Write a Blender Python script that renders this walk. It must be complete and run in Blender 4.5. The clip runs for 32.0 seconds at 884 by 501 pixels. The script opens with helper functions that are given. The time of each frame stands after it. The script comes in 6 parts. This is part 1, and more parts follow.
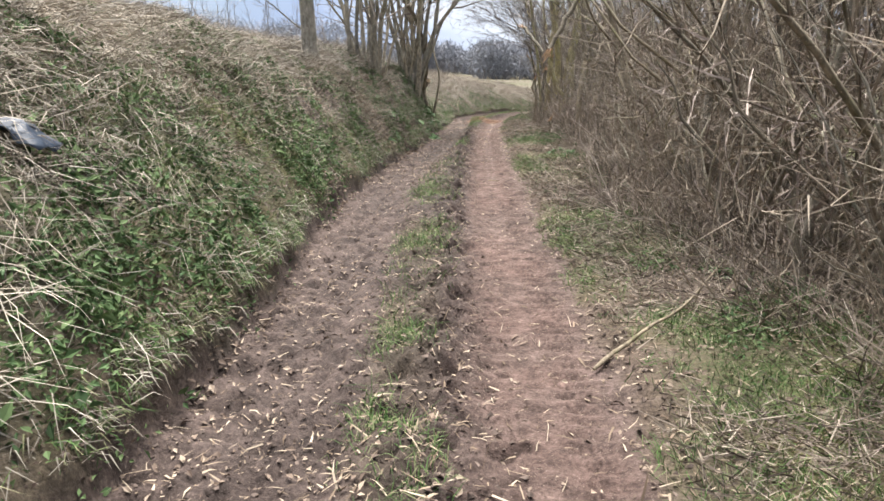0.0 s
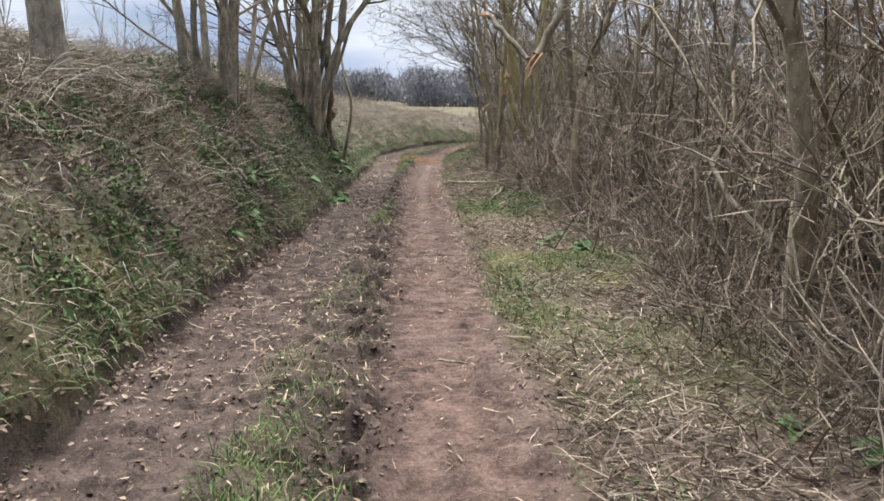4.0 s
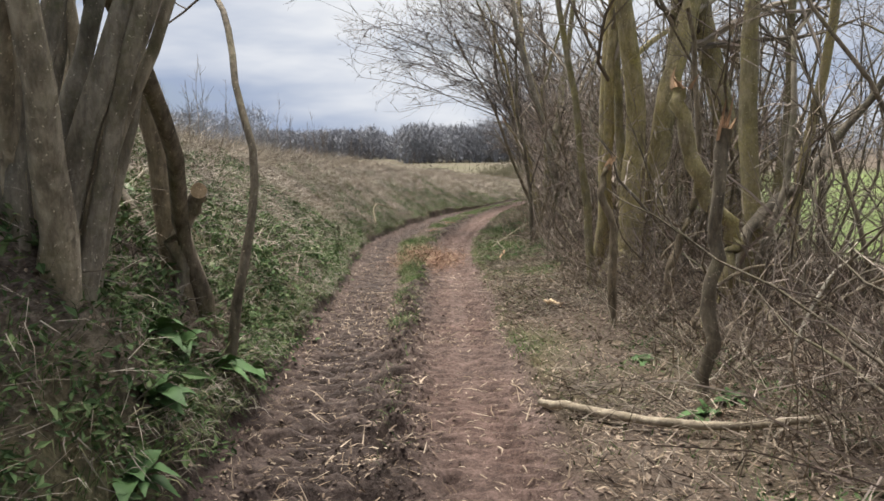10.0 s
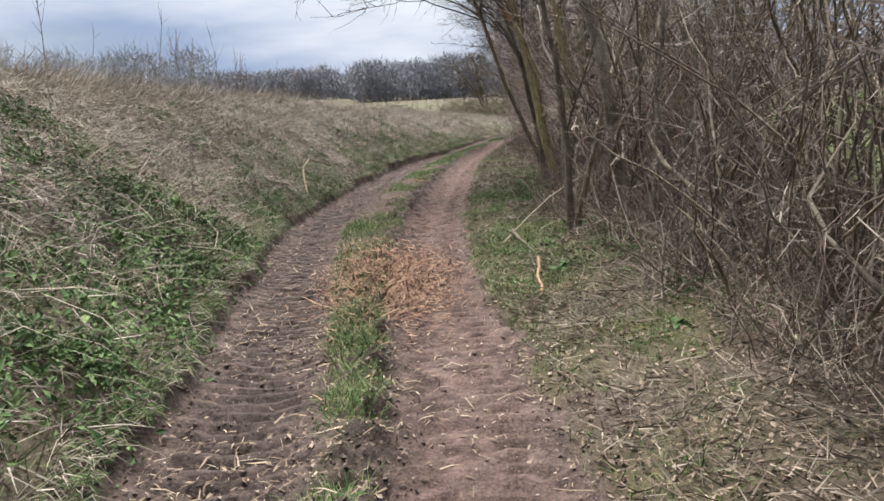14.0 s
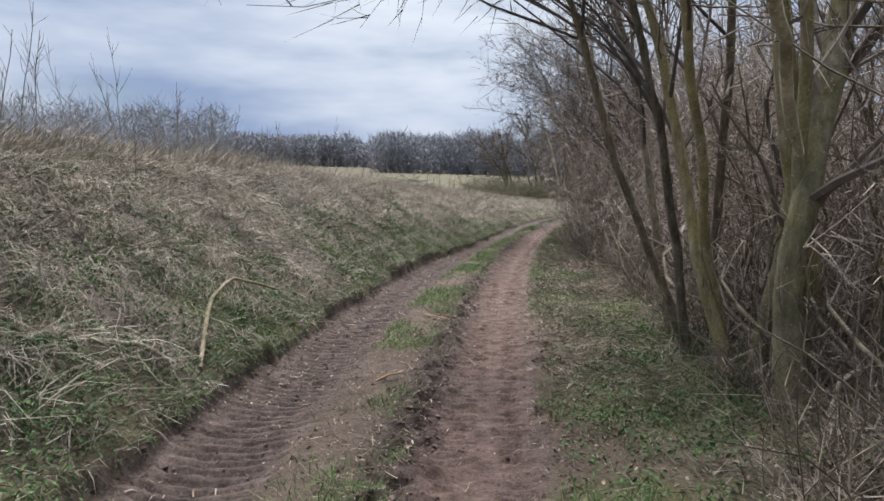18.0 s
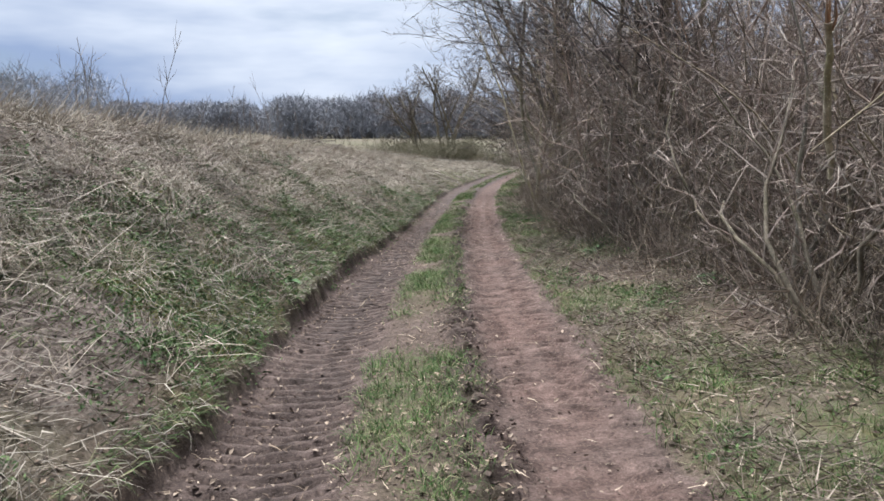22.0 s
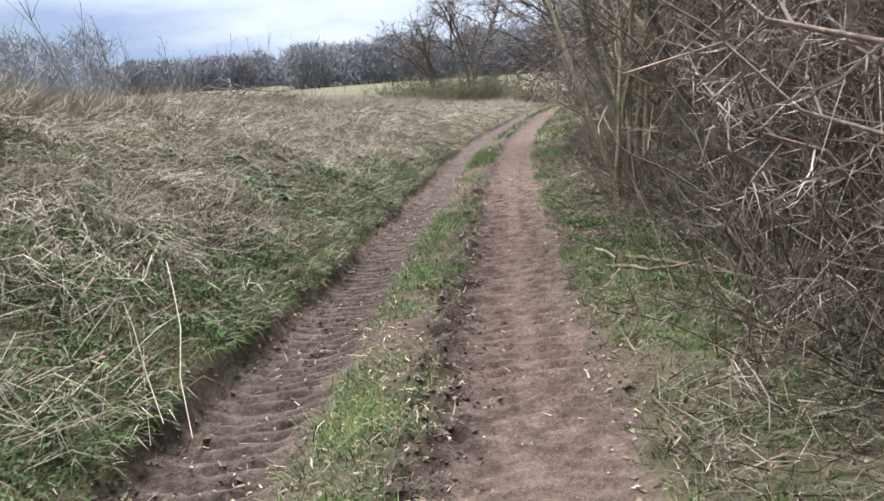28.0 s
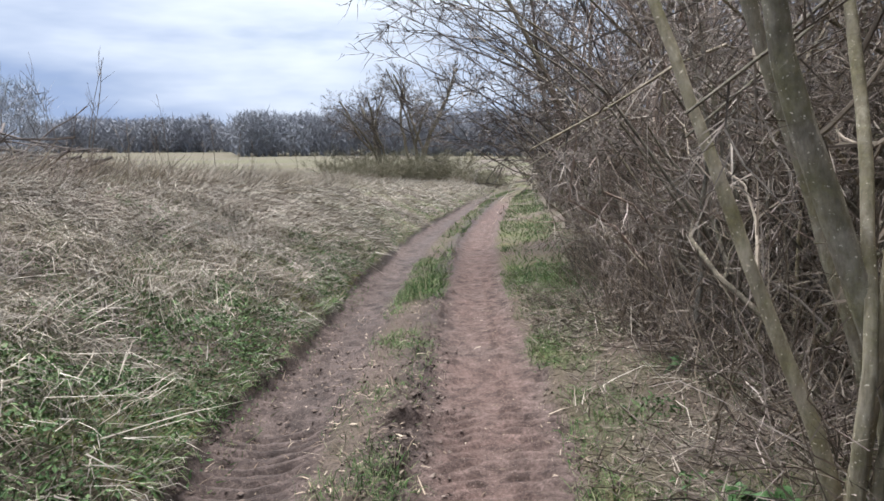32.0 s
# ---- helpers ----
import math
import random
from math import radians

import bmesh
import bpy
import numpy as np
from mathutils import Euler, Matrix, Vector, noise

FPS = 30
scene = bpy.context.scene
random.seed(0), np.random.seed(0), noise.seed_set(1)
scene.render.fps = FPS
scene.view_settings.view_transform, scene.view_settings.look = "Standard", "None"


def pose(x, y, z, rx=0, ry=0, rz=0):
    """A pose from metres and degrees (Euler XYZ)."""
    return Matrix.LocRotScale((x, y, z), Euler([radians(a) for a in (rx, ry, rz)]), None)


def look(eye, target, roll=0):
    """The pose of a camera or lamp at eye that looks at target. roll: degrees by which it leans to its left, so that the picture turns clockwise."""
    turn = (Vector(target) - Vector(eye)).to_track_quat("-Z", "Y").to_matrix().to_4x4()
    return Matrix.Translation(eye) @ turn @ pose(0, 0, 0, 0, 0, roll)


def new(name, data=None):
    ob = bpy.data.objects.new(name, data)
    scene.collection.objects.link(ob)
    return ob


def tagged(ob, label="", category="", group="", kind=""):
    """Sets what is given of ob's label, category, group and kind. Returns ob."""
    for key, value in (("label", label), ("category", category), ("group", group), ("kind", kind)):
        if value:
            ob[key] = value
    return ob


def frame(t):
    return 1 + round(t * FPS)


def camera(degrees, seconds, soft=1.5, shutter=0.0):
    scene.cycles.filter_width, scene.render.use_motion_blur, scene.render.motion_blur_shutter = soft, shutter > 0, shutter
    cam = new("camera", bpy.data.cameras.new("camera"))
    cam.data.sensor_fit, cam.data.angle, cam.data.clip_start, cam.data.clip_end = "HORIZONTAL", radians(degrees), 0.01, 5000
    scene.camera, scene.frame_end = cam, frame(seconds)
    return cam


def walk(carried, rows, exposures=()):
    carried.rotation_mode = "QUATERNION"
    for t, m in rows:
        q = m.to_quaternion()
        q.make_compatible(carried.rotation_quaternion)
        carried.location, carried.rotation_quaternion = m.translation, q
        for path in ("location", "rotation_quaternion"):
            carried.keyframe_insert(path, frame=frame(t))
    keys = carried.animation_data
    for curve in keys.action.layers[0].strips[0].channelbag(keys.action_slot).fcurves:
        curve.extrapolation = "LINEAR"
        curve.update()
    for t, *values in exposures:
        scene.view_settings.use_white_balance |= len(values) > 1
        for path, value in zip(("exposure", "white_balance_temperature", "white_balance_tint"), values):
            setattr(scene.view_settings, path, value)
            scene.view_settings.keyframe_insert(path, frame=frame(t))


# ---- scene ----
cam = camera(62.8, 32.0, soft=1.6)
PATH = [
    (0, (0.0, 0.0, 1.46), (-0.276, 1.939, 1.054), 0.0),
    (0.5, (-0.16, 0.822, 1.525), (-0.429, 2.784, 1.247), 0.5),
    (1, (-0.267, 1.575, 1.541), (-0.492, 3.526, 1.159), 0.2),
    (1.5, (-0.233, 2.391, 1.548), (-0.44, 4.337, 1.139), -1.0),
    (2, (-0.286, 3.21, 1.53), (-0.51, 5.176, 1.234), -1.1),
    (2.5, (-0.309, 3.98, 1.566), (-0.532, 5.944, 1.26), -2.2),
    (3, (-0.395, 4.729, 1.648), (-0.614, 6.692, 1.335), -2.0),
    (3.5, (-0.506, 5.511, 1.701), (-0.587, 7.482, 1.373), -3.0),
    (4, (-0.573, 6.282, 1.671), (-0.668, 8.252, 1.335), -0.3),
    (4.5, (-0.709, 7.091, 1.761), (-0.858, 9.068, 1.497), 1.1),
    (6.5, (-1.21, 10.007, 1.928), (-1.252, 11.989, 1.666), -2.1),
    (7, (-1.338, 10.757, 1.943), (-1.303, 12.739, 1.68), -3.4),
    (7.5, (-1.385, 11.536, 1.934), (-1.316, 13.531, 1.813), -4.0),
    (8, (-1.476, 12.329, 1.92), (-1.479, 14.327, 1.828), -4.1),
    (8.5, (-1.502, 13.115, 1.931), (-1.523, 15.113, 1.85), -4.1),
    (9, (-1.553, 13.918, 1.938), (-1.62, 15.911, 1.783), -3.4),
    (9.5, (-1.519, 14.734, 1.945), (-1.597, 16.723, 1.755), -3.1),
    (10, (-1.576, 15.587, 1.985), (-1.663, 17.576, 1.799), -1.7),
    (10.5, (-1.642, 16.355, 2.043), (-1.751, 18.343, 1.856), -1.6),
    (11, (-1.695, 17.179, 2.045), (-1.797, 19.167, 1.858), -1.6),
    (11.5, (-1.802, 17.928, 2.04), (-1.893, 19.916, 1.84), -1.5),
    (12, (-1.804, 18.692, 2.035), (-1.825, 20.679, 1.808), -2.5),
    (12.5, (-1.891, 19.453, 2.071), (-1.911, 21.425, 1.744), -4.0),
    (13, (-1.937, 20.231, 2.062), (-1.926, 22.196, 1.691), -4.1),
    (13.5, (-1.921, 21.019, 2.052), (-1.908, 22.988, 1.702), -3.8),
    (15.5, (-2.007, 24.118, 2.09), (-2.008, 26.078, 1.692), -4.2),
    (16, (-2.007, 24.969, 2.141), (-2.136, 26.926, 1.75), -2.9),
    (16.5, (-1.956, 25.82, 2.244), (-2.055, 27.78, 1.856), -2.1),
    (17, (-2.007, 26.62, 2.322), (-2.099, 28.598, 2.04), -1.0),
    (17.5, (-2.085, 27.394, 2.322), (-2.176, 29.379, 2.092), -0.3),
    (18, (-2.11, 28.246, 2.296), (-2.124, 30.239, 2.139), 0.3),
    (18.5, (-2.239, 29.02, 2.219), (-2.237, 30.997, 1.916), 0.5),
    (19, (-2.291, 29.819, 2.193), (-2.275, 31.771, 1.754), -3.3),
    (19.5, (-2.343, 30.568, 2.219), (-2.286, 32.525, 1.813), -1.1),
    (20, (-2.368, 31.29, 2.219), (-2.148, 33.195, 1.651), -1.8),
    (20.5, (-2.368, 32.038, 2.219), (-2.152, 33.968, 1.742), -1.2),
    (21, (-2.42, 32.89, 2.219), (-2.2, 34.858, 1.944), -0.2),
    (21.5, (-2.446, 33.715, 2.193), (-2.226, 35.687, 1.939), -1.0),
    (22, (-2.497, 34.515, 2.219), (-2.256, 36.484, 1.961), -1.7),
    (22.5, (-2.42, 35.289, 2.219), (-2.05, 37.218, 1.841), -2.2),
    (23, (-2.343, 36.063, 2.296), (-2.007, 38.006, 1.963), -2.4),
    (23.5, (-2.265, 36.863, 2.322), (-1.985, 38.823, 2.044), -3.3),
    (24, (-2.11, 37.637, 2.322), (-1.754, 39.603, 2.245), -1.0),
    (24.5, (-2.007, 38.385, 2.425), (-1.337, 40.254, 2.665), 1.4),
    (25, (-1.956, 39.03, 2.477), (-1.194, 40.876, 2.585), -0.6),
    (25.5, (-1.852, 39.727, 2.477), (-1.183, 41.609, 2.382), -2.3),
    (26, (-1.749, 40.372, 2.425), (-1.162, 42.246, 2.051), -2.6),
    (26.5, (-1.517, 41.042, 2.348), (-1.222, 42.985, 1.974), -4.7),
    (28.5, (-0.743, 43.855, 2.219), (-0.629, 45.805, 1.791), -4.9),
    (29, (-0.614, 44.654, 2.219), (-0.519, 46.602, 1.773), -3.6),
    (29.5, (-0.511, 45.403, 2.244), (-0.364, 47.341, 1.775), -4.1),
    (30, (-0.382, 46.254, 2.244), (-0.233, 48.19, 1.765), -4.2),
    (30.5, (-0.304, 47.054, 2.27), (-0.015, 48.979, 1.814), -2.5),
    (31, (-0.201, 47.854, 2.27), (0.09, 49.789, 1.858), -2.6),
    (31.5, (-0.098, 48.653, 2.244), (0.117, 50.611, 1.897), -2.4),
    (32, (0.057, 49.505, 2.27), (0.368, 51.469, 2.058), -1.8),
]
walk(cam, [(t, look(eye, target, roll)) for t, eye, target, roll in PATH], [
    (0, 2.85, 6500, 10), (0.4, 2.2, 6500, 10), (1, 2.05, 6500, 10), (2, 2.25, 6500, 10), (3, 2.45, 6450, 10), (4, 2.55, 6450, 10), (7, 2.38, 6800, 10), (8, 2.25, 6800, 10), (9, 2.42, 6800, 10), (10, 2.3, 6800, 10), (12, 2.42, 6600, 10),
    (13, 2.68, 6450, 10), (13.5, 2.4, 6450, 10), (16, 2.32, 6150, 10), (18, 2.15, 6100, 10), (18.6, 2.3, 6100, 10), (19, 2.8, 6100, 10), (19.5, 2.48, 6100, 10), (20, 2.65, 6050, 10),
    (20.5, 2.5, 6050, 10), (21, 2.02, 6050, 10), (22, 2.33, 6050, 10), (23, 2.35, 6100, 10), (24, 2.15, 6000, 10), (25, 2.1, 6100, 10), (26, 2.55, 6500, 10), (29, 2.68, 6000, 9), (30, 2.75, 5950, 9), (31, 2.65, 6000, 9), (32, 2.45, 6000, 10)])

# ---- sky and sun ----
SUN_EL, SUN_AZ = radians(72), radians(-14)
world = bpy.data.worlds.new("overcast_sky")
scene.world = world
world.use_nodes = True


def sky_nodes():
    nt = world.node_tree
    nt.nodes.clear()
    N, L = nt.nodes.new, nt.links.new
    out, bg = N("ShaderNodeOutputWorld"), N("ShaderNodeBackground")
    sky = N("ShaderNodeTexSky")
    sky.sky_type, sky.sun_disc = "NISHITA", False
    sky.sun_elevation, sky.sun_rotation = SUN_EL, SUN_AZ
    sky.air_density, sky.dust_density = 1.0, 2.0
    dim = N("ShaderNodeVectorMath")
    dim.operation = "SCALE"
    dim.inputs["Scale"].default_value = 0.10
    co, mp = N("ShaderNodeTexCoord"), N("ShaderNodeMapping")
    mp.inputs["Scale"].default_value = (1.3, 1.3, 5.5)
    mp.inputs["Location"].default_value = (2.3, 0.4, 0.7)
    n1, n2 = N("ShaderNodeTexNoise"), N("ShaderNodeTexNoise")
    n1.inputs["Scale"].default_value, n1.inputs["Detail"].default_value = 1.5, 5.0
    n1.inputs["Roughness"].default_value = 0.55
    n2.inputs["Scale"].default_value, n2.inputs["Detail"].default_value = 3.1, 6.0
    r1, r2 = N("ShaderNodeValToRGB"), N("ShaderNodeValToRGB")
    r1.color_ramp.elements[0].position, r1.color_ramp.elements[0].color = 0.36, (0.37, 0.46, 0.65, 1)
    r1.color_ramp.elements[1].position, r1.color_ramp.elements[1].color = 0.68, (0.92, 0.96, 1.02, 1)
    r2.color_ramp.elements[0].position, r2.color_ramp.elements[1].position = 0.1, 0.45
    mix = N("ShaderNodeMix")
    mix.data_type = "RGBA"
    L(co.outputs["Generated"], mp.inputs["Vector"])
    L(mp.outputs["Vector"], n1.inputs["Vector"])
    L(mp.outputs["Vector"], n2.inputs["Vector"])
    L(n1.outputs["Fac"], r1.inputs["Fac"])
    L(n2.outputs["Fac"], r2.inputs["Fac"])
    L(sky.outputs["Color"], dim.inputs[0])
    L(r2.outputs["Color"], mix.inputs["Factor"])
    L(dim.outputs["Vector"], mix.inputs["A"])
    L(r1.outputs["Color"], mix.inputs["B"])
    L(mix.outputs["Result"], bg.inputs["Color"])
    bg.inputs["Strength"].default_value = 0.2
    L(bg.outputs["Background"], out.inputs["Surface"])


sky_nodes()
sun = new("sun", bpy.data.lights.new("sun", "SUN"))
sun.data.energy, sun.data.angle, sun.data.color = 2.0, radians(52), (1.0, 0.968, 0.925)
sun.matrix_world = look((math.sin(SUN_AZ) * 40, math.cos(SUN_AZ) * 40, math.tan(SUN_EL) * 40), (0, 0, 0))

# ---- materials ----


class Nodes:
    """Short hand for a node material with one principled shader."""

    def __init__(self, name, rough=0.9):
        self.mat = bpy.data.materials.new(name)
        self.mat.use_nodes = True
        self.nt = self.mat.node_tree
        self.bsdf = self.nt.nodes["Principled BSDF"]
        self.bsdf.inputs["Roughness"].default_value = rough
        self.bsdf.inputs["Specular IOR Level"].default_value = 0.25
        self.co = self.nt.nodes.new("ShaderNodeTexCoord").outputs["Object"]

    def link(self, a, b):
        self.nt.links.new(a, b)

    def noise(self, scale, detail=4, rough=0.6, stretch=None):
        n = self.nt.nodes.new("ShaderNodeTexNoise")
        n.inputs["Scale"].default_value, n.inputs["Detail"].default_value = scale, detail
        n.inputs["Roughness"].default_value = rough
        if stretch:
            m = self.nt.nodes.new("ShaderNodeMapping")
            m.inputs["Scale"].default_value = stretch
            self.link(self.co, m.inputs["Vector"])
            self.link(m.outputs["Vector"], n.inputs["Vector"])
        else:
            self.link(self.co, n.inputs["Vector"])
        return n.outputs["Fac"]

    def span(self, value, lo, hi):
        m = self.nt.nodes.new("ShaderNodeMapRange")
        m.inputs["From Min"].default_value, m.inputs["From Max"].default_value = lo, hi
        self.link(value, m.inputs["Value"])
        return m.outputs["Result"]

    def ramp(self, value, *stops):
        r = self.nt.nodes.new("ShaderNodeValToRGB")
        e = r.color_ramp.elements
        while len(e) < len(stops):
            e.new(0.5)
        for one, (p, c) in zip(e, stops):
            one.position, one.color = p, (*c, 1)
        self.link(value, r.inputs["Fac"])
        return r.outputs["Color"]

    def mix(self, fac, a, b, how="MIX"):
        m = self.nt.nodes.new("ShaderNodeMix")
        m.data_type, m.blend_type = "RGBA", how
        for key, v in (("Factor", fac), ("A", a), ("B", b)):
            if isinstance(v, (int, float)):
                m.inputs[key].default_value = v
            elif isinstance(v, tuple):
                m.inputs[key].default_value = (*v, 1)
            else:
                self.link(v, m.inputs[key])
        return m.outputs["Result"]

    def times(self, a, b):
        m = self.nt.nodes.new("ShaderNodeMath")
        m.operation = "MULTIPLY"
        for n, v in enumerate((a, b)):
            if isinstance(v, (int, float)):
                m.inputs[n].default_value = v
            else:
                self.link(v, m.inputs[n])
        return m.outputs["Value"]

    def attribute(self, name):
        a = self.nt.nodes.new("ShaderNodeAttribute")
        a.attribute_name = name
        return a.outputs["Fac"]

    def island(self):
        return self.nt.nodes.new("ShaderNodeNewGeometry").outputs["Random Per Island"]

    def chance(self):
        return self.nt.nodes.new("ShaderNodeObjectInfo").outputs["Random"]

    def bump(self, height, strength, depth=0.01):
        b = self.nt.nodes.new("ShaderNodeBump")
        b.inputs["Strength"].default_value, b.inputs["Distance"].default_value = strength, depth
        self.link(height, b.inputs["Height"])
        self.link(b.outputs["Normal"], self.bsdf.inputs["Normal"])

    def done(self, colour):
        self.link(colour, self.bsdf.inputs["Base Color"])
        return self.mat


def bark(name, dark, light, moss=(0.15, 0.15, 0.06), mossy=0.5, bumpy=0.9):
    n = Nodes(name, 0.92)
    grain = n.noise(26, 6, 0.65, (1, 1, 0.25))
    c = n.ramp(grain, (0.3, dark), (0.72, light))
    blotch = n.noise(7, 5, 0.7, (1, 1, 0.6))
    c = n.mix(n.times(n.span(blotch, 0.52, 0.36), 0.7), c, tuple(v * 0.6 for v in dark))
    c = n.mix(n.times(n.span(blotch, 0.58, 0.66), 0.55), c, tuple(min(1, v * 1.35) for v in light))
    patch = n.span(n.noise(2.6, 6, 0.75), 0.62 - 0.3 * mossy, 0.7)
    c = n.mix(n.times(patch, 0.8), c, n.ramp(n.noise(45, 4, 0.7), (0.3, tuple(v * 0.45 for v in moss)), (0.7, tuple(v * 1.35 for v in moss))))
    c = n.mix(n.span(n.noise(60, 2), 0.66, 0.72), c, tuple(min(1, v * 1.7) for v in light))
    tint = n.ramp(n.chance(), (0.0, (0.78, 0.78, 0.8)), (1.0, (1.15, 1.08, 1.0)))
    c = n.mix(1.0, c, tint, "MULTIPLY")
    n.bump(n.mix(0.4, grain, blotch), bumpy, 0.016)
    return n.done(c)


def twig_mat(name, *colours):
    n = Nodes(name, 0.85)
    step = 1.0 / max(1, len(colours) - 1)
    c = n.ramp(n.island(), *[(i * step, col) for i, col in enumerate(colours)])
    c = n.mix(0.5, c, n.ramp(n.noise(9, 3), (0.3, (0.55, 0.55, 0.55)), (0.7, (1.3, 1.3, 1.3))), "MULTIPLY")
    return n.done(c)


def blade_mat(name, *colours, rough=0.75, patch=1.2):
    n = Nodes(name, rough)
    step = 1.0 / max(1, len(colours) - 1)
    c = n.ramp(n.island(), *[(i * step, col) for i, col in enumerate(colours)])
    c = n.mix(0.6, c, n.ramp(n.noise(patch, 4), (0.3, (0.42, 0.43, 0.42)), (0.7, (1.35, 1.33, 1.27))), "MULTIPLY")
    n.bsdf.inputs["Specular IOR Level"].default_value = 0.15
    return n.done(c)


def ground_mat():
    n = Nodes("earth", 0.9)
    fine, mid, wide = n.noise(48, 6, 0.7), n.noise(7, 5, 0.65), n.noise(1.1, 4)
    grit = n.noise(130, 3, 0.6)
    mud = n.ramp(mid, (0.26, (0.034, 0.0255, 0.022)), (0.47, (0.093, 0.07, 0.061)), (0.72, (0.172, 0.131, 0.115)))
    mud = n.mix(0.75, mud, n.ramp(fine, (0.3, (0.32, 0.32, 0.32)), (0.7, (1.5, 1.48, 1.47))), "MULTIPLY")
    mud = n.mix(n.times(n.attribute("clay"), n.span(wide, 0.2, 0.6)), mud, n.mix(1.0, mud, (1.1, 0.985, 0.96), "MULTIPLY"))
    mud = n.mix(n.times(n.span(grit, 0.62, 0.7), 0.6), mud, (0.34, 0.275, 0.225))
    mud = n.mix(n.times(n.span(grit, 0.4, 0.33), 0.6), mud, (0.035, 0.027, 0.023))
    soil = n.ramp(fine, (0.3, (0.045, 0.034, 0.027)), (0.55, (0.11, 0.083, 0.064)), (0.75, (0.22, 0.17, 0.13)))
    turf = n.ramp(mid, (0.3, (0.05, 0.062, 0.022)), (0.7, (0.115, 0.13, 0.045)))
    thatch = n.noise(36, 5, 0.75, (1.0, 0.35, 1.0))
    straw = n.ramp(thatch, (0.32, (0.03, 0.023, 0.02)), (0.5, (0.12, 0.097, 0.082)), (0.68, (0.29, 0.245, 0.21)))
    lawn = n.ramp(n.noise(30, 5, 0.75), (0.32, (0.03, 0.034, 0.018)), (0.5, (0.085, 0.10, 0.042)), (0.68, (0.20, 0.19, 0.10)))
    turf = n.mix(0.75, turf, lawn)
    turf = n.mix(n.times(n.span(n.noise(1.4, 5, 0.7), 0.5, 0.62), 0.6), turf, n.ramp(fine, (0.3, (0.07, 0.075, 0.014)), (0.7, (0.22, 0.215, 0.05))))
    soil = n.mix(n.attribute("straw"), soil, straw)
    soil = n.mix(n.attribute("green"), soil, turf)
    far = n.ramp(n.noise(0.06, 5), (0.35, (0.09, 0.12, 0.045)), (0.65, (0.135, 0.17, 0.062)))
    soil = n.mix(n.attribute("meadow"), soil, far)
    c = n.mix(n.attribute("mud"), soil, mud)
    wet = n.attribute("wet")
    c = n.mix(n.times(wet, 0.65), c, n.mix(1.0, c, (0.36, 0.345, 0.34), "MULTIPLY"))
    n.link(n.ramp(wet, (0.2, (0.92, 0.92, 0.92)), (0.9, (0.62, 0.62, 0.62))), n.bsdf.inputs["Roughness"])
    n.bsdf.inputs["Specular IOR Level"].default_value = 0.1
    n.bump(n.mix(0.7, mid, fine), 0.8, 0.03)
    return n.done(c)


def plastic_mat():
    n = Nodes("dark_plastic", 0.35)
    return n.done(n.ramp(n.noise(30, 3), (0.3, (0.02, 0.028, 0.045)), (0.7, (0.05, 0.065, 0.09))))


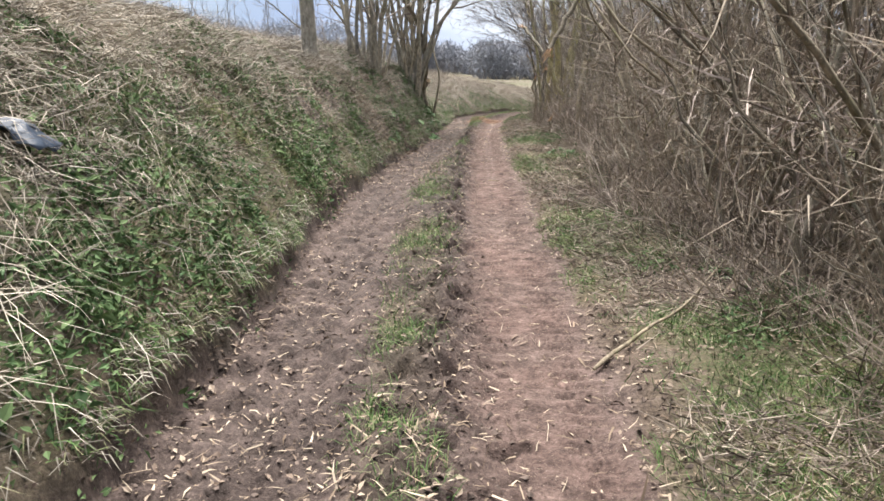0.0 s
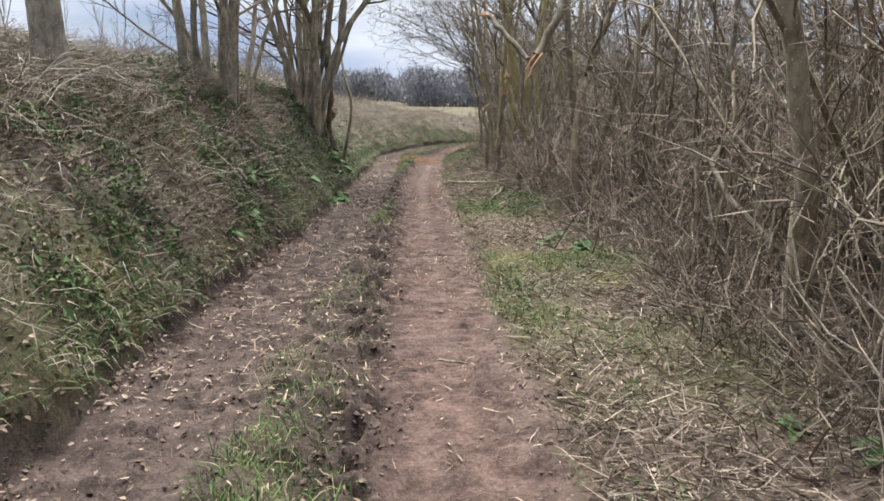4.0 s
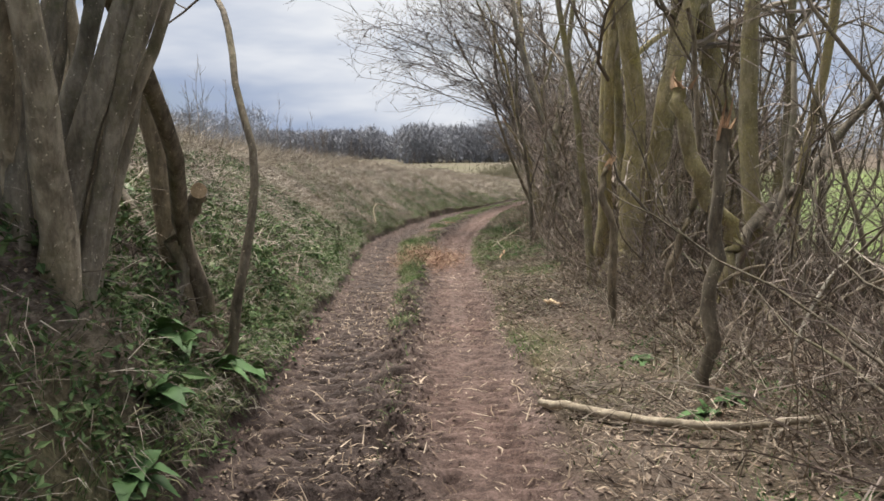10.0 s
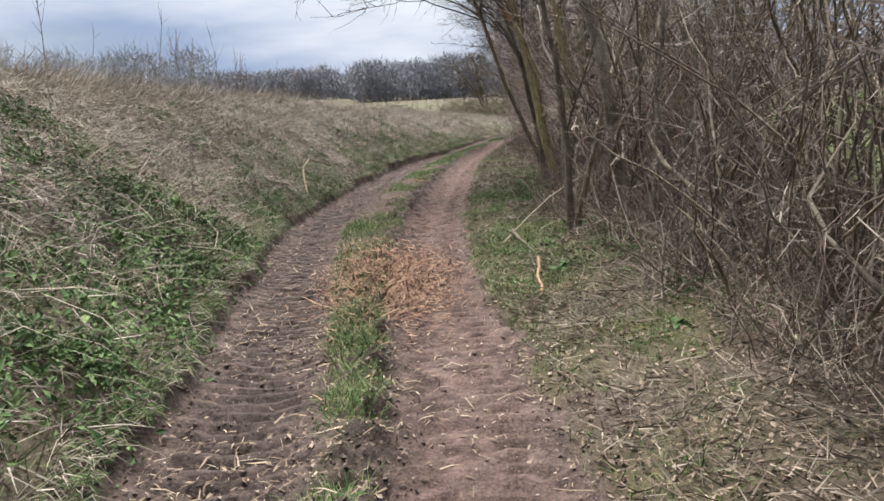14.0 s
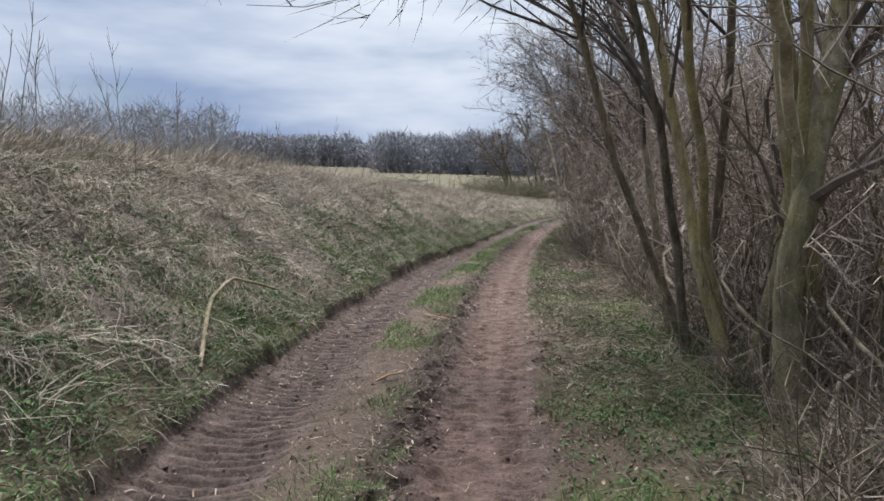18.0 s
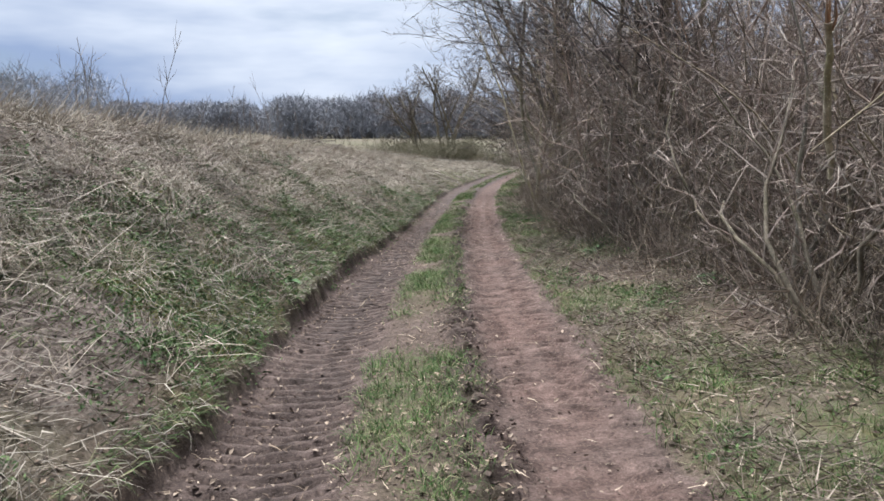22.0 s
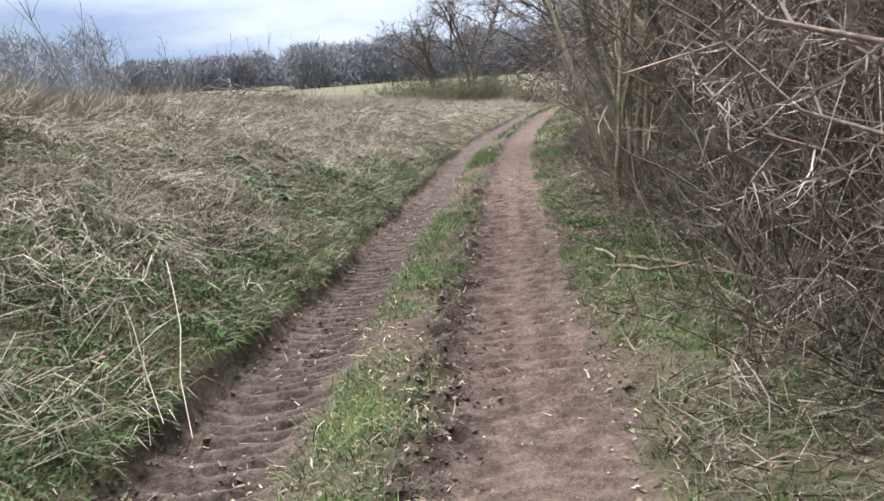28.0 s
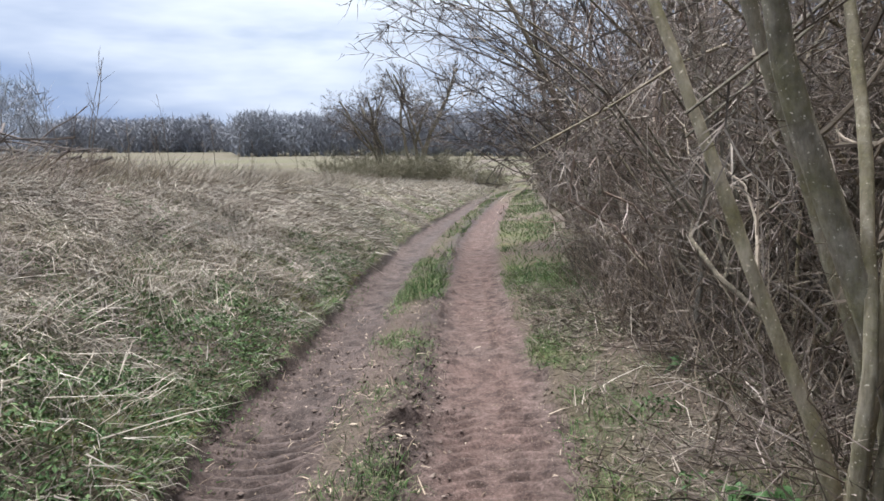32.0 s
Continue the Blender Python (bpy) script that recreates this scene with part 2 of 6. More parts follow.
M = dict(
    earth=ground_mat(),
    hazel=bark("hazel_bark", (0.09, 0.076, 0.058), (0.28, 0.245, 0.185), (0.13, 0.13, 0.06), 0.35),
    mossy=bark("mossy_bark", (0.15, 0.135, 0.085), (0.4, 0.355, 0.25), (0.34, 0.305, 0.11), 0.75),
    grey=bark("grey_bark", (0.155, 0.14, 0.11), (0.44, 0.405, 0.33), (0.15, 0.155, 0.075), 0.35),
    pale=bark("pale_bark", (0.21, 0.183, 0.132), (0.52, 0.475, 0.38), (0.22, 0.21, 0.085), 0.75),
    bleached=bark("bleached_wood", (0.17, 0.145, 0.108), (0.36, 0.325, 0.26), (0.35, 0.32, 0.22), 0.1),
    twig=twig_mat("twig_bark", (0.085, 0.07, 0.058), (0.19, 0.158, 0.13), (0.41, 0.35, 0.29)),
    red_twig=twig_mat("bramble_stem", (0.13, 0.1, 0.086), (0.3, 0.24, 0.204), (0.58, 0.495, 0.425)),
    dry_stem=twig_mat("dry_stem", (0.18, 0.148, 0.11), (0.36, 0.31, 0.245), (0.6, 0.54, 0.45)),
    split=blade_mat("split_wood", (0.25, 0.145, 0.085), (0.43, 0.285, 0.18), patch=9),
    straw=blade_mat("dry_straw", (0.17, 0.142, 0.112), (0.33, 0.285, 0.232), (0.53, 0.475, 0.4)),
    dull_straw=blade_mat("old_straw", (0.075, 0.064, 0.054), (0.165, 0.144, 0.12), (0.29, 0.255, 0.215), (0.5, 0.45, 0.385)),
    grass=blade_mat("green_grass", (0.034, 0.066, 0.02), (0.062, 0.115, 0.034), (0.105, 0.165, 0.055), (0.28, 0.25, 0.16), patch=2.2),
    weed=blade_mat("weed_leaf", (0.044, 0.079, 0.033), (0.09, 0.145, 0.06), (0.165, 0.225, 0.1)),
    leaf=blade_mat("dead_leaf", (0.085, 0.06, 0.048), (0.19, 0.142, 0.112), (0.4, 0.32, 0.25)),
    chip=blade_mat("wood_chip", (0.12, 0.085, 0.06), (0.24, 0.18, 0.13), (0.45, 0.37, 0.285), patch=4),
    red_bark=bark("thorn_bark", (0.15, 0.118, 0.102), (0.42, 0.35, 0.3), (0.15, 0.14, 0.08), 0.2),
    fresh=bark("fresh_cut", (0.36, 0.28, 0.18), (0.52, 0.42, 0.3), (0.45, 0.36, 0.25), 0.1),
    plastic=plastic_mat(),
    shred=blade_mat("bark_shred", (0.11, 0.06, 0.042), (0.2, 0.115, 0.078), (0.37, 0.25, 0.17), patch=6),
    brown=blade_mat("dead_stems", (0.06, 0.047, 0.04), (0.125, 0.099, 0.082), (0.21, 0.172, 0.14), (0.4, 0.34, 0.28)),
    tan_twig=twig_mat("tan_twig", (0.1, 0.078, 0.058), (0.225, 0.18, 0.135), (0.42, 0.35, 0.27)),
    moss=blade_mat("yellow_moss", (0.075, 0.085, 0.018), (0.16, 0.165, 0.04), (0.28, 0.265, 0.09), patch=2.5),
    dark_twig=twig_mat("dark_twig", (0.055, 0.046, 0.042), (0.115, 0.096, 0.086), (0.26, 0.22, 0.19)),
    clod=blade_mat("mud_clod", (0.06, 0.045, 0.038), (0.12, 0.09, 0.077), (0.2, 0.155, 0.132), rough=0.9, patch=20),
    ivy=blade_mat("broad_leaf", (0.042, 0.095, 0.036), (0.075, 0.15, 0.055), (0.125, 0.2, 0.08), rough=0.55),
    weed_stalk=twig_mat("weed_stalk", (0.09, 0.07, 0.055), (0.16, 0.13, 0.10), (0.3, 0.25, 0.2)),
    # distance haze is put into this colour: paler and bluer than bare bark
    wood_far=twig_mat("far_wood_hazed", (0.235, 0.24, 0.262), (0.24, 0.245, 0.267), (0.246, 0.25, 0.272)),
    bush_far=twig_mat("far_bush_twig", (0.12, 0.112, 0.07), (0.17, 0.155, 0.1), (0.24, 0.215, 0.15)),
)

# ---- shape of the land ----


def smooth_line(knots):
    ks, vs = np.array([k for k, _ in knots], float), np.array([v for _, v in knots], float)
    slope = np.gradient(vs, ks)

    def at(y):
        y = np.clip(np.asarray(y, float), ks[0], ks[-1])
        i = np.clip(np.searchsorted(ks, y) - 1, 0, len(ks) - 2)
        h = ks[i + 1] - ks[i]
        s = (y - ks[i]) / h
        return ((2 * s**3 - 3 * s**2 + 1) * vs[i] + (s**3 - 2 * s**2 + s) * h * slope[i] + (3 * s**2 - 2 * s**3) * vs[i + 1]
                + (s**3 - s**2) * h * slope[i + 1])
    return at


# The right wheel rut, the foot of the bank and the foot of the hedge (the last two counted from the rut), by y.
rut_x = smooth_line([(-60, 6.5), (-10, 1.45), (0, 0.36), (4, -0.1), (8.5, -0.6), (14, -1.1), (20, -1.62), (25, -1.85), (29, -2.0), (32, -1.94),
                     (36, -1.6), (40, -1.2), (45, -0.52), (50, 0.3), (57, 1.6), (65, 3.3), (78, 6.8), (95, 11.7), (130, 24), (400, 140), (900, 350)])
bank_foot = smooth_line([(-60, -1.7), (4, -1.68), (9, -1.8), (14, -1.5), (18, -1.32), (22, -1.45), (27, -1.6), (31, -1.95), (38, -1.98), (44, -1.86), (48, -1.66), (52, -1.6), (56, -1.62), (900, -1.68)])
hedge_foot = smooth_line([(-60, 1.5), (4, 1.45), (8, 1.5), (13, 1.85), (20, 1.65), (26, 1.75), (31, 1.85), (36, 2.05), (41, 2.1), (43, 2.0), (45, 1.55), (49, 1.5), (54, 1.5), (60, 1.5), (900, 1.5)])
track_z = smooth_line([(-60, -1.6), (-10, -0.3), (0, 0.0), (6, 0.2), (12, 0.44), (18, 0.57), (24, 0.63), (32, 0.70), (40, 0.78), (50, 0.76), (900, 0.76)])
crest_h = smooth_line([(-60, 2.3), (0, 2.35), (4, 2.2), (8, 1.98), (13, 1.9), (18, 1.92), (22, 2.1), (26, 2.25), (30, 2.22), (38, 1.9), (50, 1.65), (70, 1.35), (100, 0.8), (140, 0.3), (900, 0.3)])
bulge = smooth_line([(-60, 1.7), (3, 1.9), (8, 2.7), (13, 3.3), (19, 3.0), (24, 1.6), (40, 1.45), (900, 1.4)])
BANK_W = 3.3


def hashed(i, j, seed):
    h = (i * 374761393 + j * 668265263 + seed * 362437) & 0x7FFFFFFF
    h = ((h ^ (h >> 13)) * 1274126177) & 0x7FFFFFFF
    return ((h ^ (h >> 16)) & 0xFFFF) / 65535.0


def value_noise(x, y, scale, seed=0, octaves=3):
    total, amp, norm = 0.0, 1.0, 0.0
    for o in range(octaves):
        a, b = np.asarray(x) * scale * 2**o, np.asarray(y) * scale * 2**o
        i, j = np.floor(a).astype(np.int64), np.floor(b).astype(np.int64)
        s, t = a - i, b - j
        s, t = s * s * (3 - 2 * s), t * t * (3 - 2 * t)
        k = seed * 17 + o
        total = total + amp * ((hashed(i, j, k) * (1 - s) + hashed(i + 1, j, k) * s) * (1 - t) + (hashed(i, j + 1, k) * (1 - s) + hashed(i + 1, j + 1, k) * s) * t)
        norm += amp
        amp *= 0.5
    return total / norm * 2 - 1


def step(x, lo, hi):
    s = np.clip((x - lo) / (hi - lo), 0, 1)
    return s * s * (3 - 2 * s)


def grassy(y):
    """How far the middle of the track is grown over, by y."""
    return 0.3 + 0.7 * step(y, 21, 26) + 0.5 * (1 - step(y, 5, 11))


def rut_side(y):
    """How far the grown middle of the track begins from the foot of the bank, by y."""
    return 0.78 - 0.17 * step(y, 44, 48)


def pits(u, y):
    """Hoof and boot prints trodden into the soft middle of the track: depth and raised rim."""
    u, y = np.broadcast_arrays(np.asarray(u, float), np.asarray(y, float))
    deep, rim = np.zeros(u.shape), np.zeros(u.shape)
    cu, cy = 0.17, 0.2
    j0, i0 = np.floor(u / cu).astype(np.int64), np.floor(y / cy).astype(np.int64)
    for dj in (-1, 0, 1):
        for di in (-1, 0, 1):
            j, i = j0 + dj, i0 + di
            pu, py = (j + hashed(i, j, 3)) * cu, (i + hashed(i, j, 4)) * cy
            rad = 0.032 + 0.04 * hashed(i, j, 6)
            soft = 0.8 * np.exp(-((pu + 0.47) / 0.16) ** 2) + 0.42 * step(-pu, 0.25, 0.45) * (1 - step(-pu, 1.5, 1.75)) * (1 - step(py, 19, 25)) + 0.2 * np.exp(-((pu - 0.47) / 0.1) ** 2)
            there = hashed(i, j, 8) < soft
            d = np.sqrt(((u - pu) / rad) ** 2 + ((y - py) / (1.3 * rad)) ** 2)
            deep = np.maximum(deep, there * (1 - step(d, 0.45, 1.05)) * (0.4 + 0.6 * hashed(i, j, 9)))
            rim = np.maximum(rim, there * np.exp(-((d - 1.25) / 0.3) ** 2))
    return deep, rim


def bank_side(u, y):
    """Metres up the bank from its ragged foot."""
    return bank_foot(y) + 0.08 * value_noise(y, 0 * y, 1.3, 3) + 0.045 * value_noise(y, 0 * y, 4.5, 13) - u


def land(u, y, fine=True):
    """Height of the ground at u metres right of the right rut."""
    u, y = np.asarray(u, float), np.asarray(y, float)
    z = track_z(y)
    near = 1 - step(y, 75, 100)
    uf, uh = bank_foot(y), hedge_foot(y)
    s = bank_side(u, y)
    H = crest_h(y)
    f = np.clip(s / BANK_W, 0, 1)
    up = H * (1 - (1 - f) ** bulge(y)) + np.maximum(s - BANK_W, 0) * 0.026
    cut = 0.17 * step(s, -0.02, 0.035) * np.clip(0.85 + 0.75 * value_noise(y, 0 * y, 0.7, 14), 0.15, 1.2) * (0.4 + 0.2 * step(y, 16, 24) + 0.4 * step(y, 33, 37) - 0.45 * step(y, 45, 49) + 0.55 * (1 - step(y, 8, 14)))
    z = z + np.where(s > 0, up, 0) + cut * near
    z = z + step(s, 0.0, 0.7) * (0.1 * value_noise(u, y, 0.8, 5) + 0.08 * value_noise(u, y, 2.6, 6, 2)) * (1 + 2 * step(s, 5, 30))
    for mu, my, mh in ((-2.0, 18.5, 0.34), (-2.3, 15.0, 0.25)):
        z = z + mh * np.exp(-(((u - mu) / 0.55) ** 2 + ((y - my) / 0.7) ** 2))
    v = u - uh
    z = z + 0.18 * step(v, -0.6, 0.8) - 0.35 * step(v, 2.5, 6)
    z = z + 0.035 * step(u, 0.38, 0.6) * near
    z = z + 0.035 * np.maximum(y - 110, 0)
    # ruts
    late = step(y, 44, 48)
    r, l = u / 0.30, (u - uf - 0.42 + 0.1 * late) / (0.34 - 0.07 * late)
    right_in, left_in = np.exp(-r**4), np.exp(-l**4)
    z = z - 0.045 * right_in * near - 0.075 * left_in * near * (0.35 + 0.65 * step(y, 18, 25))
    if fine:
        mid = step(u, uf + rut_side(y), uf + rut_side(y) + 0.14) * (1 - step(u, -0.5, -0.32))
        z = z + mid * near * (0.03 + 0.03 * value_noise(u, y, 2.5, 8))
        churn = np.exp(-((u + 0.48) / 0.16) ** 2) + 0.5 * np.exp(-((u - 0.5) / 0.1) ** 2) + 0.4 * step(-u, 0.2, 0.4) * (1 - step(-u, 1.6, 1.8)) * (1 - step(y, 20, 27))
        z = z + churn * near * (0.09 * value_noise(u, y, 7, 9, 2) + 0.045 * value_noise(u, y, 17, 10, 1))
        z = z + near * (0.02 * value_noise(u, y, 6, 11) + 0.007 * value_noise(u, y, 19, 12, 1)) * step(u, uf - 0.5, uf)
        deep, rim = pits(u, y)
        z = z + near * (0.018 * rim * (1 - deep) - 0.05 * deep)
        keep = 0.3 + 0.7 * step(value_noise(u * 0.6, y, 0.5, 21), -0.75, -0.15)
        tread = np.sin((y + 0.45 * np.abs(u - 0.06)) * math.tau / 0.125)
        z = z + right_in * near * keep * (0.009 + 0.009 * step(u, 0.05, 0.2) + 0.006 * late) * np.clip(tread * 4, -1, 1) * step(np.abs(u - 0.02), 0.05, 0.1)
        tread2 = np.sin((y - 0.15 * np.abs(u - uf - 0.42 + 0.1 * late)) * math.tau / 0.125 + 0.5 * value_noise(u, y, 1.5, 22))
        worn = 0.45 + 0.55 * step(value_noise(u, y, 1.1, 24), -0.6, 0.1)
        z = z + left_in * near * 0.024 * worn * np.clip(tread2 * 5 + 0.5, -1, 1) * step(y, 15, 21)
    return z


def mesh_of(name, V, quads=None, tris=None, mat=None, smooth=False):
    me = bpy.data.meshes.new(name)
    V = np.ascontiguousarray(V, np.float32).reshape(-1, 3)
    quads = np.zeros((0, 4), np.int32) if quads is None else np.asarray(quads, np.int32).reshape(-1, 4)
    tris = np.zeros((0, 3), np.int32) if tris is None else np.asarray(tris, np.int32).reshape(-1, 3)
    idx = np.concatenate([quads.ravel(), tris.ravel()]).astype(np.int32)
    starts = np.concatenate([np.arange(len(quads)) * 4, len(quads) * 4 + np.arange(len(tris)) * 3]).astype(np.int32)
    me.vertices.add(len(V))
    me.vertices.foreach_set("co", V.ravel())
    me.loops.add(len(idx))
    me.loops.foreach_set("vertex_index", idx)
    me.polygons.add(len(starts))
    me.polygons.foreach_set("loop_start", starts)
    me.polygons.foreach_set("use_smooth", np.full(len(starts), smooth))
    if mat:
        me.materials.append(mat)
    me.update(calc_edges=True)
    return me


def build_ground():
    ys = np.concatenate([-2.0 - np.geomspace(0.2, 80, 26)[::-1], np.arange(-2, 1, 0.05), np.arange(1, 14, 0.0225), np.arange(14, 54, 0.0178), np.arange(54, 60, 0.08), np.arange(60, 100, 0.3), 100 + np.geomspace(0.3, 800, 44)])
    us = np.concatenate([-6.0 - np.geomspace(0.3, 700, 30)[::-1], np.arange(-6, -3.8, 0.3), np.arange(-3.8, -2.15, 0.12), np.arange(-2.15, -0.7, 0.034), np.arange(-0.7, 0.62, 0.037), np.arange(0.63, 3.2, 0.13), np.arange(3.25, 4.5, 0.4), 4.5 + np.geomspace(0.4, 700, 28)])
    Y, U = np.meshgrid(ys, us, indexing="ij")
    X = rut_x(Y) + U
    Z = land(U, Y)
    n, m = Y.shape
    i = np.arange(n * m).reshape(n, m)
    quads = np.stack([i[:-1, :-1], i[:-1, 1:], i[1:, 1:], i[1:, :-1]], -1)
    me = mesh_of("ground", np.stack([X, Y, Z], -1), quads, None, M["earth"], True)
    uf, uh = bank_foot(Y), hedge_foot(Y)
    near = 1 - step(Y, 80, 105)
    edge = 0.12 * value_noise(U, Y, 2.2, 31)
    side = bank_side(U, Y)
    track = (1 - step(side + 0.3 * edge, -0.02, 0.06)) * (1 - step(U + edge, 0.38, 0.52)) * near
    strip = step(U, uf + rut_side(Y), uf + rut_side(Y) + 0.14) * (1 - step(U + edge, -0.55, -0.38)) * grassy(Y)
    mud = np.clip(track - strip * (0.55 + 0.5 * value_noise(U, Y, 1.6, 33)), 0, 1)
    green = np.clip(0.3 + 0.9 * value_noise(U, Y, 0.8, 41), 0, 0.8) * (1 - 0.6 * step(U, uh, uh + 0.5))
    s = side
    straw = np.maximum(step(s, 0.0, 0.5) * np.clip(0.75 + 0.5 * value_noise(U, Y, 0.7, 37), 0, 1), step(U, 0.5, 0.8) * np.clip(0.25 + 0.5 * value_noise(U, Y, 1.2, 38), 0, 0.6))
    meadow = np.maximum(step(s + 12 * value_noise(U, Y, 0.03, 61), 75, 110) * (1 - step(Y, 130, 170)), step(U - uh, 3.2, 5.0) * (1 - step(Y, 130, 170)))
    wet = np.clip(np.exp(-((U + 0.48) / 0.2) ** 2) * (0.95 + 0.8 * value_noise(U, Y, 1.3, 39)) + 0.95 * np.exp(-((U - uf - 0.42) / 0.34) ** 2) * (0.75 + 0.5 * value_noise(U, Y, 1.1, 35)) + np.exp(-((U + 0.72) / 0.33) ** 2) * (1 - step(Y, 18, 23)) * (0.65 + 0.8 * value_noise(U, Y, 2.4, 36)) + np.exp(-((s - 0.01) / 0.035) ** 2) * 0.9 + 0.7 * pits(U, Y)[0] * near, 0, 1)
    for key, val in (("clay", np.exp(-((U / 0.4) ** 4))), ("mud", mud), ("green", green), ("straw", straw * (1 - meadow)), ("meadow", meadow), ("wet", wet)):
        me.attributes.new(key, "FLOAT", "POINT").data.foreach_set("value", val.astype(np.float32).ravel())
    tagged(new("ground", me), "muddy farm track with tyre marks between grassy banks", "ground", kind="structure")


build_ground()


def on_land(u, y):
    return np.stack([rut_x(y) + u, y, land(u, y)], -1)

# ---- growing things: tubes, blades and leaves in bulk ----


def unit(v):
    return v / np.maximum(np.linalg.norm(v, axis=-1, keepdims=True), 1e-9)


def tubes(P, R, sides=3):
    """Vertices and faces of tapering tubes along the lines P (n, k, 3) with radii R (n, k)."""
    n, k, _ = P.shape
    t = unit(np.gradient(P, axis=1))
    ref = np.where(np.abs(t[..., 2:3]) > 0.9, np.array([1.0, 0.2, 0]), np.array([0.1, 0.2, 1.0]))
    a = unit(np.cross(t, ref))
    b = np.cross(t, a)
    ang = np.arange(sides) * math.tau / sides
    ring = a[:, :, None] * np.cos(ang)[:, None] + b[:, :, None] * np.sin(ang)[:, None]
    V = P[:, :, None] + ring * R[:, :, None, None]
    i = np.arange(n * k * sides).reshape(n, k, sides)
    j = np.roll(i, -1, axis=2)
    Q = np.stack([i[:, :-1], j[:, :-1], j[:, 1:], i[:, 1:]], -1)
    return V.reshape(-1, 3), Q.reshape(-1, 4)


def joined(some):
    V, F, at = [], [], 0
    for v, f in some:
        V.append(v)
        F.append(f + at)
        at += len(v)
    return np.concatenate(V), np.concatenate(F)


def grow(rng, start, heading, length, k, wob=0.25, lift=0.0):
    """Lines that wander from start along heading; lift bends them up (or down, if negative)."""
    n = len(start)
    d = unit(heading)
    P = [start]
    seg = (length / (k - 1))[:, None]
    for _ in range(k - 1):
        d = unit(d + rng.normal(0, wob, (n, 3)) + np.array([0, 0, lift]))
        P.append(P[-1] + d * seg)
    return np.stack(P, 1)


def along(P, f):
    """Places and headings at the fractions f (n, m) along the lines P."""
    n, k, _ = P.shape
    g = np.clip(f, 0, 0.999) * (k - 1)
    i = g.astype(int)
    s = (g - i)[..., None]
    rows = np.arange(n)[:, None]
    a, b = P[rows, i], P[rows, i + 1]
    return a * (1 - s) + b * s, unit(b - a)


def sprout(rng, P, m, lo, hi, angle, length, k, wob, lift):
    """m side shoots on each line of P."""
    f = rng.uniform(lo, hi, (len(P), m))
    at, way = along(P, f)
    side = unit(np.cross(way, rng.normal(0, 1, at.shape)))
    a = np.radians(rng.uniform(*angle, f.shape))[..., None]
    head = way * np.cos(a) + side * np.sin(a)
    full = np.linalg.norm(np.diff(P, axis=1), axis=-1).sum(1)[:, None]
    ln = full * rng.uniform(*length, f.shape) * (1.15 - 0.55 * f)
    return grow(rng, at.reshape(-1, 3), head.reshape(-1, 3), ln.ravel(), k, wob, lift), f.ravel()


def taper(n, k, r0, r1, power=1.0):
    s = np.linspace(0, 1, k) ** power
    return np.asarray(r0)[:, None] * (1 - s) + np.asarray(r1)[:, None] * s if np.ndim(r0) else np.tile(r0 * (1 - s) + r1 * s, (n, 1))


def blades(rng, at, heading, length, width, droop, flat=False):
    """Bent blades: two segments, drooping at the tip."""
    n = len(at)
    d = unit(heading)
    side = unit(np.cross(d, np.array([0.0, 0, 1])) + rng.normal(0, 0.25, (n, 3)))
    L, w = np.asarray(length)[:, None], np.asarray(width)[:, None]
    mid = at + d * L * 0.55
    d2 = unit(d + np.array([0, 0, -1.0]) * np.asarray(droop)[:, None] + rng.normal(0, 0.15, (n, 3)))
    tip = mid + d2 * L * 0.5
    V = np.stack([at - side * w * 0.5, at + side * w * 0.5, mid + side * w * 0.42, mid - side * w * 0.42, tip], 1)
    b = np.arange(n)[:, None] * 5
    return V.reshape(-1, 3), b + np.array([[0, 1, 2, 3]]), b + np.array([[3, 2, 4]])


def spikes(rng, at, heading, length, width):
    """Straight thin blades of one triangle each."""
    n = len(at)
    d = unit(heading)
    side = unit(np.cross(d, rng.normal(0, 1, (n, 3))))
    w = np.asarray(width)[:, None] * 0.5
    V = np.stack([at - side * w, at + side * w, at + d * np.asarray(length)[:, None]], 1)
    return V.reshape(-1, 3), None, np.arange(n * 3).reshape(n, 3)


def leaves(rng, at, size, tilt=0.6, long=1.5):
    """Pointed leaves folded along the middle: four corners and a lifted rib."""
    n = len(at)
    yaw = rng.uniform(0, math.tau, n)
    fwd = unit(np.stack([np.cos(yaw), np.sin(yaw), rng.normal(0, tilt, n)], -1))
    side = unit(np.cross(fwd, unit(np.stack([rng.normal(0, tilt, n), rng.normal(0, tilt, n), np.ones(n)], -1))))
    up = np.cross(side, fwd)
    s = np.asarray(size)[:, None]
    V = np.stack([at, at + fwd * s * long * 0.45 + side * s * 0.5 + up * s * 0.18, at + fwd * s * long - up * s * 0.15, at + fwd * s * long * 0.45 - side * s * 0.5 + up * s * 0.18], 1)
    b = np.arange(n)[:, None] * 4
    T = np.concatenate([b + np.array([[0, 1, 2]]), b + np.array([[0, 2, 3]])])
    return V.reshape(-1, 3), None, T


def shoots_of(rng, P, thick):
    """Thin pointed shoots along each line of P, one triangle a segment."""
    got = []
    for i in range(P.shape[1] - 1):
        d = P[:, i + 1] - P[:, i]
        got.append(spikes(rng, P[:, i], d, np.linalg.norm(d, axis=1) * (1.4 if i < P.shape[1] - 2 else 1.0), np.full(len(P), thick * (1.0 - 0.25 * i))))
    return joined([(v, t) for v, _, t in got])


def with_shoots(name, solid, fine, mat):
    """One mesh of tubes and of pointed shoots."""
    return mesh_of(name, np.concatenate([solid[0], fine[0]]), solid[1], fine[1] + len(solid[0]), mat)


